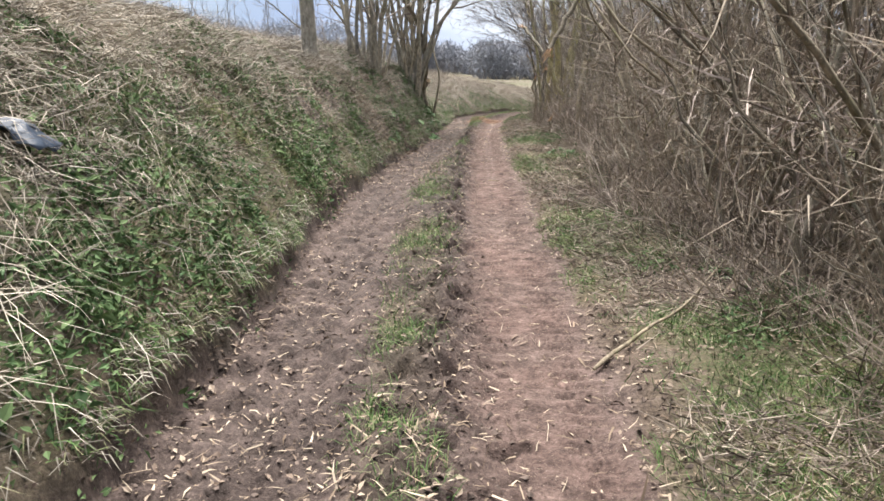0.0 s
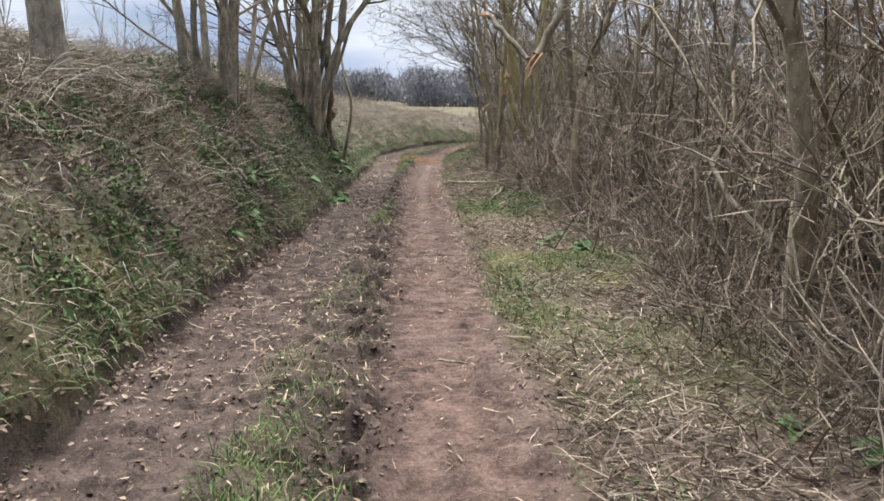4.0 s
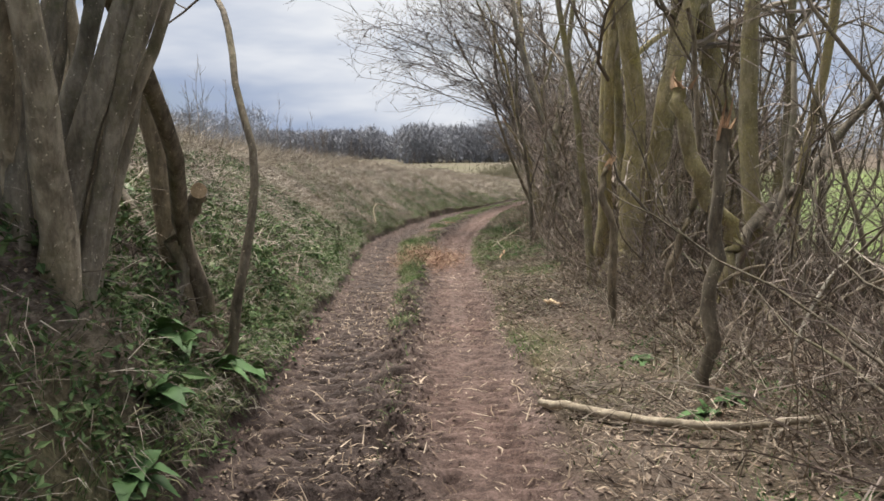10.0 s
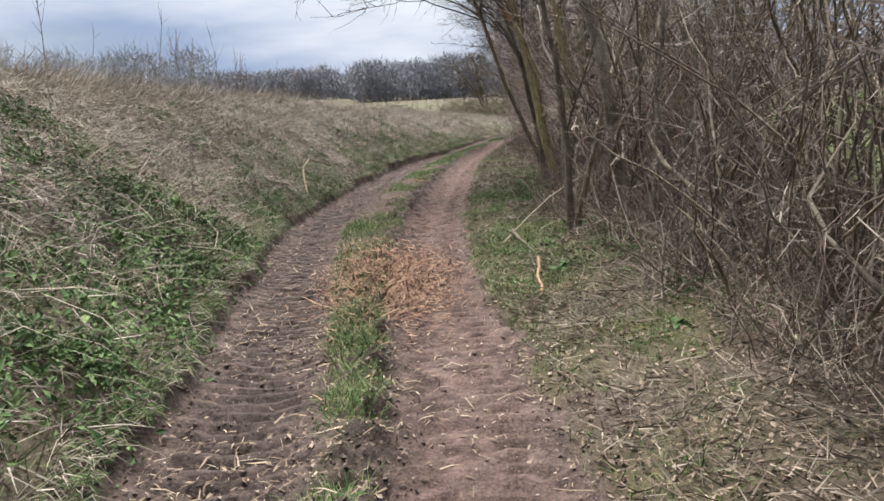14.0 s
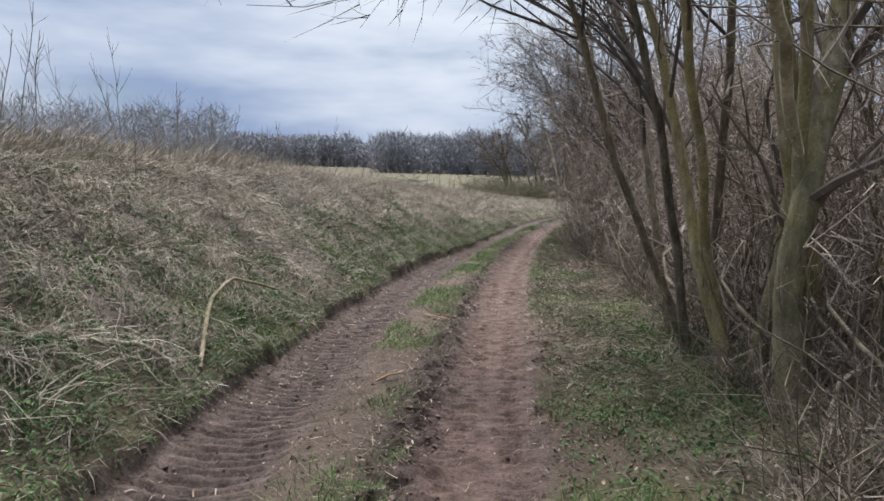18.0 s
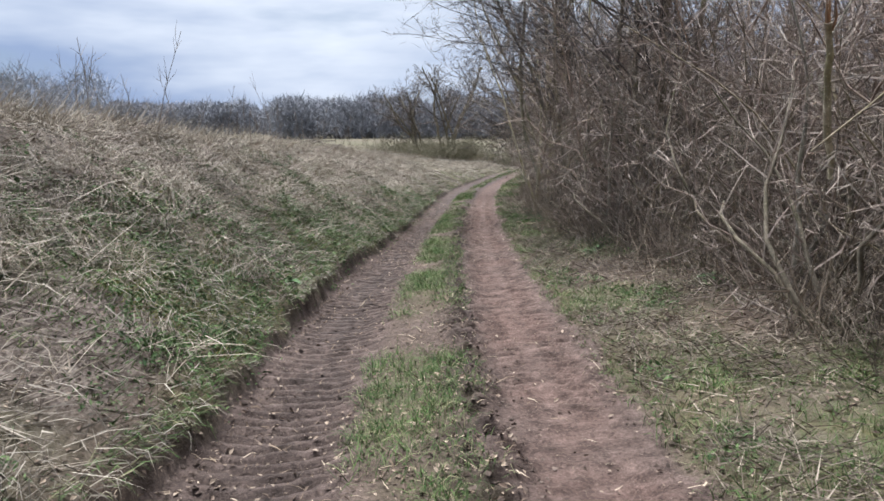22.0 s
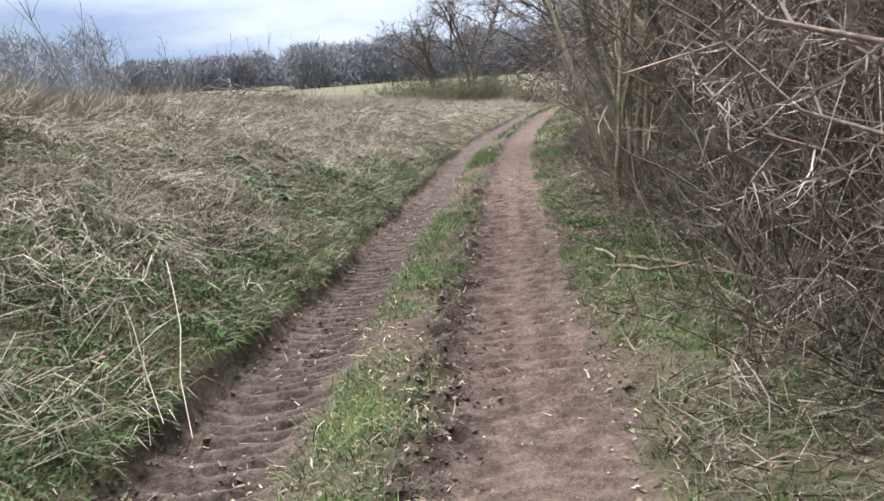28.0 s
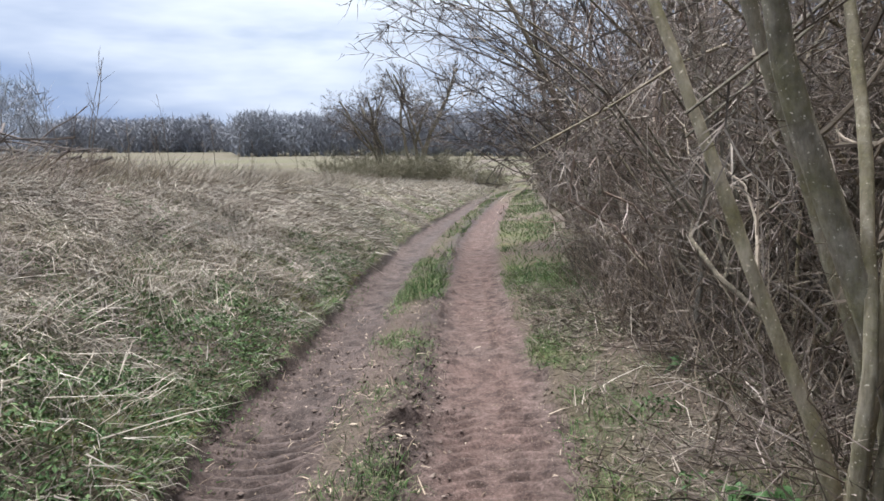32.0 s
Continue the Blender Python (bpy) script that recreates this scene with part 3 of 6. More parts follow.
def stuff(name, parts, mat, label, category):
    V, Q, T, at = [], [], [], 0
    for v, q, t in parts:
        V.append(v)
        if q is not None:
            Q.append(q + at)
        if t is not None:
            T.append(t + at)
        at += len(v)
    me = mesh_of(name, np.concatenate(V), np.concatenate(Q) if Q else None, np.concatenate(T) if T else None, mat)
    return tagged(new(name, me), label, category, kind="stuff")


def thing(name, m, label, category, group=""):
    e = new(name)
    e.empty_display_size = 0.1
    e.matrix_world = m
    return tagged(e, label, category, group)


def part(name, me, parent, label="", kind=""):
    ob = new(name, me)
    ob.parent = parent
    return tagged(ob, label, kind=kind)


# ---- shrubs and trees ----


SHAPES = {}


def shrub_meshes(seed, stems=12, height=4.2, lean=0.2, r0=0.02, base=0.3, shoots=6, twigs=4, bark_key="hazel", twig_key="twig", low=0.12, wob=0.1, sides=4, long=(0.1, 0.24), fine=0.0042, angle=(22, 60)):
    rng = np.random.default_rng(seed)
    a = rng.uniform(0, math.tau, stems)
    start = np.stack([np.cos(a), np.sin(a), 0 * a], -1) * (base * rng.uniform(0.1, 1, stems)[:, None]) - np.array([0, 0, 0.05])
    head = np.stack([np.cos(a) * lean, np.sin(a) * lean, np.ones(stems)], -1) + rng.normal(0, 0.1, (stems, 3))
    ln = height * rng.uniform(0.5, 1.05, stems)
    P0 = grow(rng, start, head, ln, 8, wob, 0.03)
    r = r0 * rng.uniform(0.5, 1.7, stems)
    s0 = tubes(P0, taper(0, 8, r, r * 0.22), sides)
    P1, f1 = sprout(rng, P0, shoots, low, 0.97, angle, long, 4, 0.22, 0.05)
    r1 = np.repeat(r, shoots) * 0.28 * (1.1 - 0.6 * f1) + 0.0025
    s1 = tubes(P1, taper(0, 4, r1, r1 * 0.3), 3)
    P2, f2 = sprout(rng, P1, 2 * twigs + 2, 0.08, 1.0, (20, 80), (0.3, 0.8), 3, 0.3, 0.03)
    tip = P2[:, 1] - P2[:, 0]
    n = len(P2)
    base_shoot = spikes(rng, P2[:, 0], tip, np.linalg.norm(tip, axis=1) * 1.5, np.full(n, fine * 1.7))
    tip = P2[:, 2] - P2[:, 1]
    end_shoot = spikes(rng, P2[:, 1], tip, np.linalg.norm(tip, axis=1), np.full(n, fine * 1.2))
    me = mesh_of("trunk", *s0, None, M[bark_key], True)
    SHAPES[me.name] = np.concatenate([P0.reshape(-1, 3), P1[:, -1], P2[:, -1]])
    V, T = joined([(base_shoot[0], base_shoot[2]), (end_shoot[0], end_shoot[2])])
    return me, mesh_of("crown", np.concatenate([s1[0], V]), s1[1], T + len(s1[0]), M[twig_key])


def bramble_mesh(seed, canes=34, reach=1.0, height=0.9, mat="red_twig", thick=0.0055, shoots=2, spread=0.55, fall=-0.15):
    rng = np.random.default_rng(seed)
    a = rng.uniform(0, math.tau, canes)
    start = np.stack([np.cos(a), np.sin(a), 0 * a], -1) * (0.5 * rng.uniform(0, 1, canes)[:, None]) - np.array([0, 0, 0.03])
    head = np.stack([rng.normal(0, spread, canes), rng.normal(0, spread, canes), rng.uniform(0.5, 1.4, canes)], -1)
    P = grow(rng, start, head, reach * rng.uniform(0.5, 1.5, canes), 6, 0.25, fall)
    P[..., 2] = np.maximum(P[..., 2], 0.01) * height
    s0 = tubes(P, taper(canes, 6, thick, thick * 0.35), 3)
    P1, _ = sprout(rng, P, shoots, 0.2, 0.95, (25, 75), (0.2, 0.5), 3, 0.25, -0.05)
    return with_shoots("canes", s0, shoots_of(rng, P1, thick * 1.1), M[mat])


def plant(name, meshes, u, y, turn, size, label, category, group, sink=0.0, names=("trunk", "crown"), squash=1.0):
    p = on_land(np.array(u), np.array(y))
    if meshes[0].name in SHAPES and y < 62:
        # the turn at which the fewest branches reach over the track
        S, most = SHAPES[meshes[0].name] * size, None
        for i in range(12):
            a = turn + i * math.tau / 12
            sx, sy = S[:, 0] * math.cos(a) - S[:, 1] * math.sin(a), S[:, 0] * math.sin(a) + S[:, 1] * math.cos(a)
            v = u + sx - hedge_foot(y + sy) + 0.1
            cost = float(np.sum(np.clip(-v, 0, 9) ** 2 * (S[:, 2] < 3.0)))
            if most is None or cost < most[0]:
                most = (cost, a)
        turn = most[1]
    e = thing(name, Matrix.LocRotScale((p[0], p[1], p[2] - sink), Euler((0, 0, turn)), (size, size, size * squash)), label, category, group)
    for n, me in zip(names, meshes):
        part(n, me, e, kind="stuff" if n in ("crown", "canes") else "")
    return e


def heap(name, me, u, y, turn, size, label, category, group, squash=1.0, tip=0.0):
    """One tangle that is a mesh of its own, laid on the ground."""
    p = on_land(np.array(u), np.array(y))
    ob = new(name, me)
    ob.matrix_world = Matrix.LocRotScale((p[0], p[1], p[2] - 0.02), Euler((0, tip, turn)), (size, size, size * squash))
    return tagged(ob, label, category, group)


SHRUBS = [shrub_meshes(11 + i, twig_key=("twig", "twig", "tan_twig", "tan_twig", "tan_twig")[i], bark_key=("grey", "hazel", "grey", "grey", "hazel")[i], stems=15 + (i % 3), height=3.7 + 0.4 * i, r0=0.015, wob=0.22, shoots=7) for i in range(5)]
BACK = [shrub_meshes(21 + i, stems=11, height=4.6 + 0.4 * i, r0=0.022, shoots=9, twigs=3, lean=0.18, fine=0.005, wob=0.2) for i in range(3)]
THICK = [shrub_meshes(31 + i, twig_key=("tan_twig", "tan_twig", "twig", "twig")[i], bark_key=("grey", "grey", "hazel", "hazel")[i], stems=24, height=2.3, lean=0.3, r0=0.011, base=0.55, shoots=4, twigs=2, low=0.05, wob=0.24, sides=4, long=(0.2, 0.45)) for i in range(4)]
DARK = [shrub_meshes(41 + i, stems=22, height=4.4, lean=0.2, r0=0.015, base=0.5, shoots=10, twigs=5, low=0.04, wob=0.3, sides=4, long=(0.12, 0.3), angle=(30, 88), twig_key=("red_twig", "twig", "red_twig")[i], bark_key=("red_bark", "hazel", "red_bark")[i]) for i in range(3)]
BRAMBLES = [bramble_mesh(51 + i, canes=26) for i in range(4)]
STALKS = [bramble_mesh(61 + i, canes=26, reach=0.75, height=0.8, mat="dry_stem", thick=0.0045, shoots=1) for i in range(3)]

STANDING = [bramble_mesh(66 + i, canes=24, reach=0.85, height=1.0, mat=("tan_twig", "twig", "tan_twig")[i], thick=0.005, shoots=2, spread=0.3, fall=0.0) for i in range(3)]

SAPLINGS = [shrub_meshes(151 + i, stems=1 + i % 3, height=2.2 + 0.35 * i, lean=0.3, r0=0.013 + 0.0015 * i, base=0.12, shoots=9, twigs=1, low=0.12, wob=0.24, sides=5, long=(0.12, 0.32), angle=(25, 80), twig_key=("tan_twig", "twig", "red_twig", "tan_twig", "twig", "red_twig")[i], bark_key=("grey", "pale", "hazel", "grey", "hazel", "grey")[i]) for i in range(6)]


def build_hedge():
    rng = np.random.default_rng(5)
    y = -1.5
    while y < 62:
        for row, (off, gap) in enumerate(((0.85, 0), (1.8, 0.5), (2.9, 0.9))):
            if row == 2 and rng.uniform() < (0.4 if 12 < y < 24 else 0.85 if y < 38 or y > 50 else 0.3) or row == 1 and 19 < y < 23.2 and rng.uniform() < 0.5:
                continue
            yy = y + gap + rng.uniform(-0.3, 0.3)
            if row == 0 and (18.2 < yy < 19.6 or 22.6 < yy < 25.2 or 32.4 < yy < 34.8 or 49.9 < yy < 53.2):
                continue
            u = float(hedge_foot(yy)) + off + rng.uniform(-0.15, 0.35)
            meshes = SHRUBS[2 + int(rng.integers(3)) if yy < 11 else int(rng.integers(2))] if row == 0 else BACK[int(rng.integers(3))]
            if 34.5 < yy:
                meshes = DARK[int(rng.integers(3))]
            if 10 < yy < 23.5 and row == 0 and rng.uniform() < (0.4 if yy < 18 else 0.9):
                continue
            plant("hedge_shrub", meshes, u, yy, rng.uniform(0, 6.28), rng.uniform(0.8, 1.15) * (1.35 if 40 < yy and row else 1.12 if yy > 52 else 1),
                  "dense dark-twigged thorn shrub in the hedge" if 34.5 < yy else "leafless grey-brown hazel shrub of many thin stems in the hedge", "shrub", "hedge shrubs", 0.03)
        y += 1.1
    y = 63.0
    while y < 118:
        u = float(hedge_foot(y)) + rng.uniform(0.6, 1.6)
        plant("hedge_shrub", BACK[int(rng.integers(3))], u, y, rng.uniform(0, 6.28), rng.uniform(0.85, 1.1), "leafless grey-brown hazel shrub of many thin stems in the hedge", "shrub", "hedge shrubs", 0.03)
        y += 2.2
    y = -1.0
    while y < 60:
        yy = y + rng.uniform(-0.3, 0.3)
        u = float(hedge_foot(yy)) + rng.uniform(0.35, 0.9) + (0.8 if 49.8 < yy < 52.8 else 0)
        plant("thicket_shrub", THICK[int(rng.integers(2)) + (2 if yy > 12 and yy < 50 else 0)], u, yy, rng.uniform(0, 6.28), rng.uniform(0.65, 1.05),
              "low leafless thorny shrub tangled at the hedge's foot", "shrub", "thicket shrubs", 0.03)
        y += 1.3 if not 15 < y < 24 else 2.6
    y = 0.0
    while y < 57:
        yy = y + rng.uniform(-0.2, 0.2)
        plant("sapling", SAPLINGS[int(rng.integers(6))], float(hedge_foot(yy)) + rng.uniform(0.05, 0.75) + (0.8 if 49.8 < yy < 52.8 else 0), yy, rng.uniform(0, 6.28), rng.uniform(0.75, 1.25),
              "thin crooked bare sapling at the front of the hedge", "sapling", "saplings", 0.03)
        y += 0.38 if not 15 < y < 24 else 1.1
    y = -1.0
    while y < 58:
        yy = y + rng.uniform(-0.3, 0.3)
        heap("stalk_tuft", STALKS[int(rng.integers(3))], float(hedge_foot(yy)) + rng.uniform(-0.25, 0.6), yy, rng.uniform(0, 6.28), rng.uniform(0.5, 1.0), "tuft of broken pale dead stalks at the hedge's foot", "dead stalks", "dead stalks", 0.8)
        y += 1.0
    y = -1.0
    while y < 58:
        yy = y + rng.uniform(-0.3, 0.3)
        u = float(hedge_foot(yy)) + rng.uniform(-0.2, 1.0)
        heap("bramble", BRAMBLES[int(rng.integers(4))], u, yy, rng.uniform(0, 6.28), rng.uniform(0.6, 1.1), "arching reddish-brown bramble canes without leaves", "bramble", "brambles")
        y += 0.85
    y = 0.5
    while y < 58:
        yy = y + rng.uniform(-0.2, 0.2)
        heap("stalk_tuft", STANDING[int(rng.integers(3))], float(hedge_foot(yy)) + rng.uniform(-0.25, 0.35), yy, rng.uniform(0, 6.28), rng.uniform(0.7, 1.25), "stand of dry upright weed stalks in front of the hedge", "dead stalks", "standing stalks")
        y += 0.9 if y < 14 or y > 35 else 1.6
    for _ in range(24):
        yy = rng.uniform(11.5, 19)
        heap("bramble", BRAMBLES[int(rng.integers(4))], float(hedge_foot(yy)) + rng.uniform(0.1, 1.7), yy, rng.uniform(0, 6.28), rng.uniform(0.9, 1.4), "high tangle of arching reddish-brown bramble canes", "bramble", "brambles")
    # brambles and dead stalks on the bank
    for i in range(315):
        yy = rng.uniform(-1, 62) if i < 230 else rng.uniform(8.5, 16) if i < 270 else rng.uniform(43, 62)
        s = rng.uniform(0.35, 3.4) if i < 230 else rng.uniform(0.3, 2.3) if i < 270 else rng.uniform(1.0, 3.0)
        thorny = rng.uniform() < (0.85 if 9 < yy < 17 or yy > 33 else 0.3)
        u = float(bank_foot(yy)) - s
        if thorny:
            heap("bramble", BRAMBLES[int(rng.integers(4))], u, yy, rng.uniform(0, 6.28), rng.uniform(0.5, 0.95) * (0.4 if s < 0.8 else 0.55 if s < 1.6 else 0.8), "arching reddish-brown bramble canes without leaves", "bramble", "brambles", 0.6, 0.4)
        else:
            heap("stalk_tuft", STALKS[int(rng.integers(3))], u, yy, rng.uniform(0, 6.28), rng.uniform(0.6, 1.1), "tuft of broken pale dead nettle stalks on the bank", "dead stalks", "dead stalks", 0.7, 0.4)


build_hedge()

# ---- undergrowth ----


def scatter(rng, n, u0, u1, y0, y1):
    """Places in a strip between u0(y) and u1(y)."""
    y = rng.uniform(y0, y1, n)
    a, b = u0(y), u1(y)
    return a + (b - a) * rng.uniform(0, 1, n), y


def leaning(rng, n, up, spread, drift=(0, 0)):
    return np.stack([rng.normal(drift[0], spread, n), rng.normal(drift[1], spread, n), np.full(n, up)], -1)


# How green and how bare-earthed the bank is, by y.
bank_green = smooth_line([(-5, 0.5), (3, 0.55), (7, 0.75), (9.5, 0.7), (12, 0.48), (14.5, 0.3), (16, 0.6), (21, 0.95), (27, 0.9), (32, 0.62), (37, 0.3), (42, 0.5), (46, 0.62), (51, 0.55), (56, 0.35), (70, 0.2)])
bank_dark = smooth_line([(-5, 0.0), (5, 0.05), (8, 0.15), (10, 0.45), (13, 1.0), (16, 0.5), (18, 0.2), (22, 0.1), (31, 0.2), (36, 0.4), (44, 0.6), (50, 0.8), (60, 0.6), (70, 0.3)])


def tufts(rng, u, y, k, spread):
    """k places around each of the given ones."""
    return np.repeat(u, k) + rng.normal(0, spread, len(u) * k), np.repeat(y, k) + rng.normal(0, spread, len(y) * k)


def build_grass():
    rng = np.random.default_rng(7)
    got = []
    for zone, n, u0, u1, y0, y1 in (
        ("verge", 12500, lambda y: 0.42 + 0 * y, lambda y: hedge_foot(y) + 0.3, -1, 60),
        ("strip", 6200, lambda y: bank_foot(y) + rut_side(y) + 0.04, lambda y: -0.44 + 0 * y, -1, 62),
        ("bank", 6000, lambda y: bank_foot(y) - 2.0, lambda y: bank_foot(y) - 0.06, -1, 66),
        ("thin", 210000, lambda y: bank_foot(y) - 2.2, lambda y: hedge_foot(y) + 0.4, -1, 60),
    ):
        u, y = scatter(rng, n, u0, u1, y0, y1)
        patch = value_noise(u, y, 0.8, 41) + 0.4 * value_noise(u, y, 3.0, 42)
        if zone == "verge":
            keep = patch + rng.normal(0, 0.12, n) > -0.08 + 0.2 * (u - 0.4) + 0.6 * np.exp(-((y - 17) / 6.0) ** 2)
        elif zone == "strip":
            keep = (patch + 0.5 * value_noise(u, y, 1.4, 46) + rng.normal(0, 0.12, n) > 0.35 - 0.4 * grassy(y)) & (rng.uniform(0, 1, n) < grassy(y) + 0.1)
        elif zone == "bank":
            keep = patch + rng.normal(0, 0.2, n) > 0.75 - 1.25 * bank_green(y) + 0.25 * (bank_foot(y) - u - 0.5)
        else:
            keep = (np.abs(u) > 0.4) & (np.abs(bank_side(u, y)) > 0.05) & (np.abs(u - bank_foot(y) - 0.42) > 0.38 - 0.13 * step(y, 44, 48)) & (patch + rng.normal(0, 0.4, n) > np.where(u > 0.5, -0.25, 0.1))
        u, y = u[keep], y[keep]
        if zone == "thin":
            m = len(u)
            got.append(spikes(rng, on_land(u, y) - np.array([0, 0, 0.01]), leaning(rng, m, 0.6, 0.7), rng.uniform(0.03, 0.13, m), rng.uniform(0.004, 0.008, m)))
            continue
        if zone != "thin":
            u, y = tufts(rng, u, y, 18 if zone == "strip" else 15, 0.06 if zone == "strip" else 0.05)
            inside = (u > u0(y) - 0.05) & (u < u1(y) + 0.05)
            u, y = u[inside], y[inside]
        m = len(u)
        drift = (0.3, 0) if zone == "bank" else (0, 0)
        size = {"bank": 1.5, "thin": 0.8}.get(zone, 1.15)
        got.append(blades(rng, on_land(u, y) - np.array([0, 0, 0.01]), leaning(rng, m, 0.7, 0.6, drift), rng.uniform(0.04, 0.15, m) * size, rng.uniform(0.0025, 0.0055, m), rng.uniform(0.2, 1.3, m)))
    for n, u0, u1 in ((16000, lambda y: 0.5 + 0 * y, lambda y: hedge_foot(y) + 0.5), (6000, lambda y: bank_foot(y) + 0.8, lambda y: -0.4 + 0 * y), (9000, lambda y: bank_foot(y) - 1.2, lambda y: bank_foot(y))):
        u, y = scatter(rng, n, u0, u1, 58, 108)
        keep = value_noise(u, y, 0.7, 41) + rng.normal(0, 0.25, n) > 0.0
        u, y = u[keep], y[keep]
        n = len(u)
        got.append(spikes(rng, on_land(u, y) - np.array([0, 0, 0.01]), leaning(rng, n, 0.7, 0.6), rng.uniform(0.06, 0.22, n), rng.uniform(0.01, 0.02, n)))
    n = 90000
    u, y = scatter(rng, n, lambda y: bank_foot(y) - 1.7, lambda y: bank_foot(y) - 0.05, 38, 66)
    keep = value_noise(u, y, 1.0, 41) + rng.normal(0, 0.35, n) - 0.3 * (bank_foot(y) - u - 0.8) > -0.1
    u, y = u[keep], y[keep]
    n = len(u)
    got.append(spikes(rng, on_land(u, y) - np.array([0, 0, 0.005]), leaning(rng, n, 0.6, 0.7, (0.2, 0)), rng.uniform(0.025, 0.09, n), rng.uniform(0.004, 0.009, n)))
    # blades that hang over the cut at the foot of the bank
    n = 26000
    y = rng.uniform(-1, 58, n)
    s = rng.uniform(0.02, 0.16, n)
    u = bank_side(0, y) - s
    keep = value_noise(y, s, 1.6, 15) + rng.normal(0, 0.3, n) > 0.1 - 0.35 * bank_green(y)
    u, y = u[keep], y[keep]
    n = len(u)
    hang = np.stack([rng.normal(0.7, 0.3, n), rng.normal(0, 0.5, n), rng.uniform(-0.1, 0.7, n)], -1)
    dry = rng.uniform(0, 1, n) < 0.4
    lip = [blades(rng, (on_land(u, y) + np.array([0, 0, 0.01]))[pick], hang[pick], rng.uniform(0.06, 0.2, pick.sum()), rng.uniform(0.003, 0.008, pick.sum()), rng.uniform(0.5, 1.8, pick.sum())) for pick in (dry, ~dry)]
    got.append(lip[1])
    stuff("lip_straw", lip[:1], M["dull_straw"], "dead grass hanging over the cut foot of the bank", "dry grass")
    stuff("grass", got, M["grass"], "short green winter grass along the track", "grass")
    n = 90000
    u, y = scatter(rng, n, lambda y: bank_foot(y) - 1.5, lambda y: bank_foot(y) - 0.05, 39, 60)
    keep = value_noise(u, y, 1.2, 91) + rng.normal(0, 0.2, n) - 0.25 * (bank_foot(y) - u - 0.5) > 0.0
    u, y = u[keep], y[keep]
    n = len(u)
    stuff("moss", [spikes(rng, on_land(u, y) - np.array([0, 0, 0.004]), leaning(rng, n, 0.5, 0.8, (0.2, 0)), rng.uniform(0.015, 0.055, n), rng.uniform(0.005, 0.011, n))], M["moss"], "cushions of yellow-green moss at the foot of the bank", "moss")
    # low leafy weeds, in domed clumps
    n = 6500
    y = rng.uniform(-1, 62, n)
    on_bank = rng.uniform(0, 1, n) < 0.75
    s = rng.uniform(0.0, 1.0, n) ** 1.3 * 2.3 + 0.1
    u = np.where(on_bank, bank_foot(y) - s, rng.uniform(0.55, hedge_foot(y) + 0.3))
    want = np.where(on_bank, 0.42 - 1.0 * bank_green(y) + 0.12 * s, 0.2)
    keep = value_noise(u, y, 0.5, 43) + 0.35 * value_noise(u, y, 1.7, 44) + rng.normal(0, 0.1, n) > want
    u, y = u[keep], y[keep]
    k = 60
    tall = np.repeat(rng.uniform(0.05, 0.2, len(u)) * np.where(y > 37, 0.7, 1.0), k)
    du, dy = rng.normal(0, 0.085, len(u) * k), rng.normal(0, 0.085, len(u) * k)
    cu, cy = np.repeat(u, k) + du, np.repeat(y, k) + dy
    dome = np.clip(1.05 - (du**2 + dy**2) / 0.045, 0.05, 1) * rng.uniform(0.25, 1.0, len(cu)) ** 0.6
    at = on_land(cu, cy) + np.stack([0 * cu, 0 * cu, tall * dome], -1)
    stuff("weeds", [leaves(rng, at, (rng.gamma(4.0, 0.0024, len(cu)) + 0.004) * (1 + 0.45 * (cu < -1) * (cy < 30)), 0.8, 2.2)], M["weed"], "patches of low green nettles and goosegrass", "weeds")
    # dead grass: lying down the bank, then standing tall on its top
    got = {"dull_straw": [], "straw": [], "spike": [], "far": []}
    for key, n, lo, hi, y0, y1, ln, wide in (("dull_straw", 46000, 0.08, 3.4, -1.5, 66, (0.1, 0.36), (0.003, 0.006)), ("spike", 210000, 0.05, 3.6, -1.5, 70, (0.06, 0.26), (0.004, 0.009)), ("straw", 30000, 0.1, 3.4, -1.5, 64, (0.08, 0.38), (0.0025, 0.005)), ("far", 90000, 2.4, 8.0, -1.5, 75, (0.25, 0.7), (0.005, 0.011)), ("far", 55000, 1.1, 4.0, -1, 16, (0.12, 0.4), (0.005, 0.011)), ("far", 60000, 3.0, 45.0, 30, 140, (0.3, 0.7), (0.012, 0.035)), ("far", 30000, 0.0, 3.4, 60, 116, (0.15, 0.4), (0.01, 0.025))):
        u, y = scatter(rng, n, lambda y: bank_foot(y) - hi, lambda y: bank_foot(y) - lo, y0, y1)
        s = bank_foot(y) - u
        keep = 1.3 * value_noise(u, y, 0.8, 47) + rng.normal(0, 0.2, n) + 1.0 * step(s, 0.3, 1.9) - 0.8 * bank_green(y) - 0.4 * bank_dark(y) * (s < 2.6 - 0.9 * (y < 20)) > 0.02
        keep |= rng.uniform(0, 1, n) < 0.22 * (s > 0.1)
        u, y, s = u[keep], y[keep], s[keep]
        m = len(u)
        lying = s < 2.7
        flow = value_noise(u, y, 0.9, 71) * 2.2 + rng.normal(0, 0.9, m)
        up = np.where(lying, rng.normal(-0.15, 0.35, m), rng.uniform(0.5, 1.6, m))
        head = np.stack([np.cos(flow) + 0.2, np.sin(flow) - 0.15, up], -1)
        at = on_land(u, y) + np.stack([0 * u, 0 * u, np.where(lying, np.abs(rng.normal(0.04, 0.06, m)), -0.02)], -1)
        if key == "far":
            got["straw"].append(spikes(rng, at, head, rng.uniform(*ln, m), rng.uniform(*wide, m)))
            continue
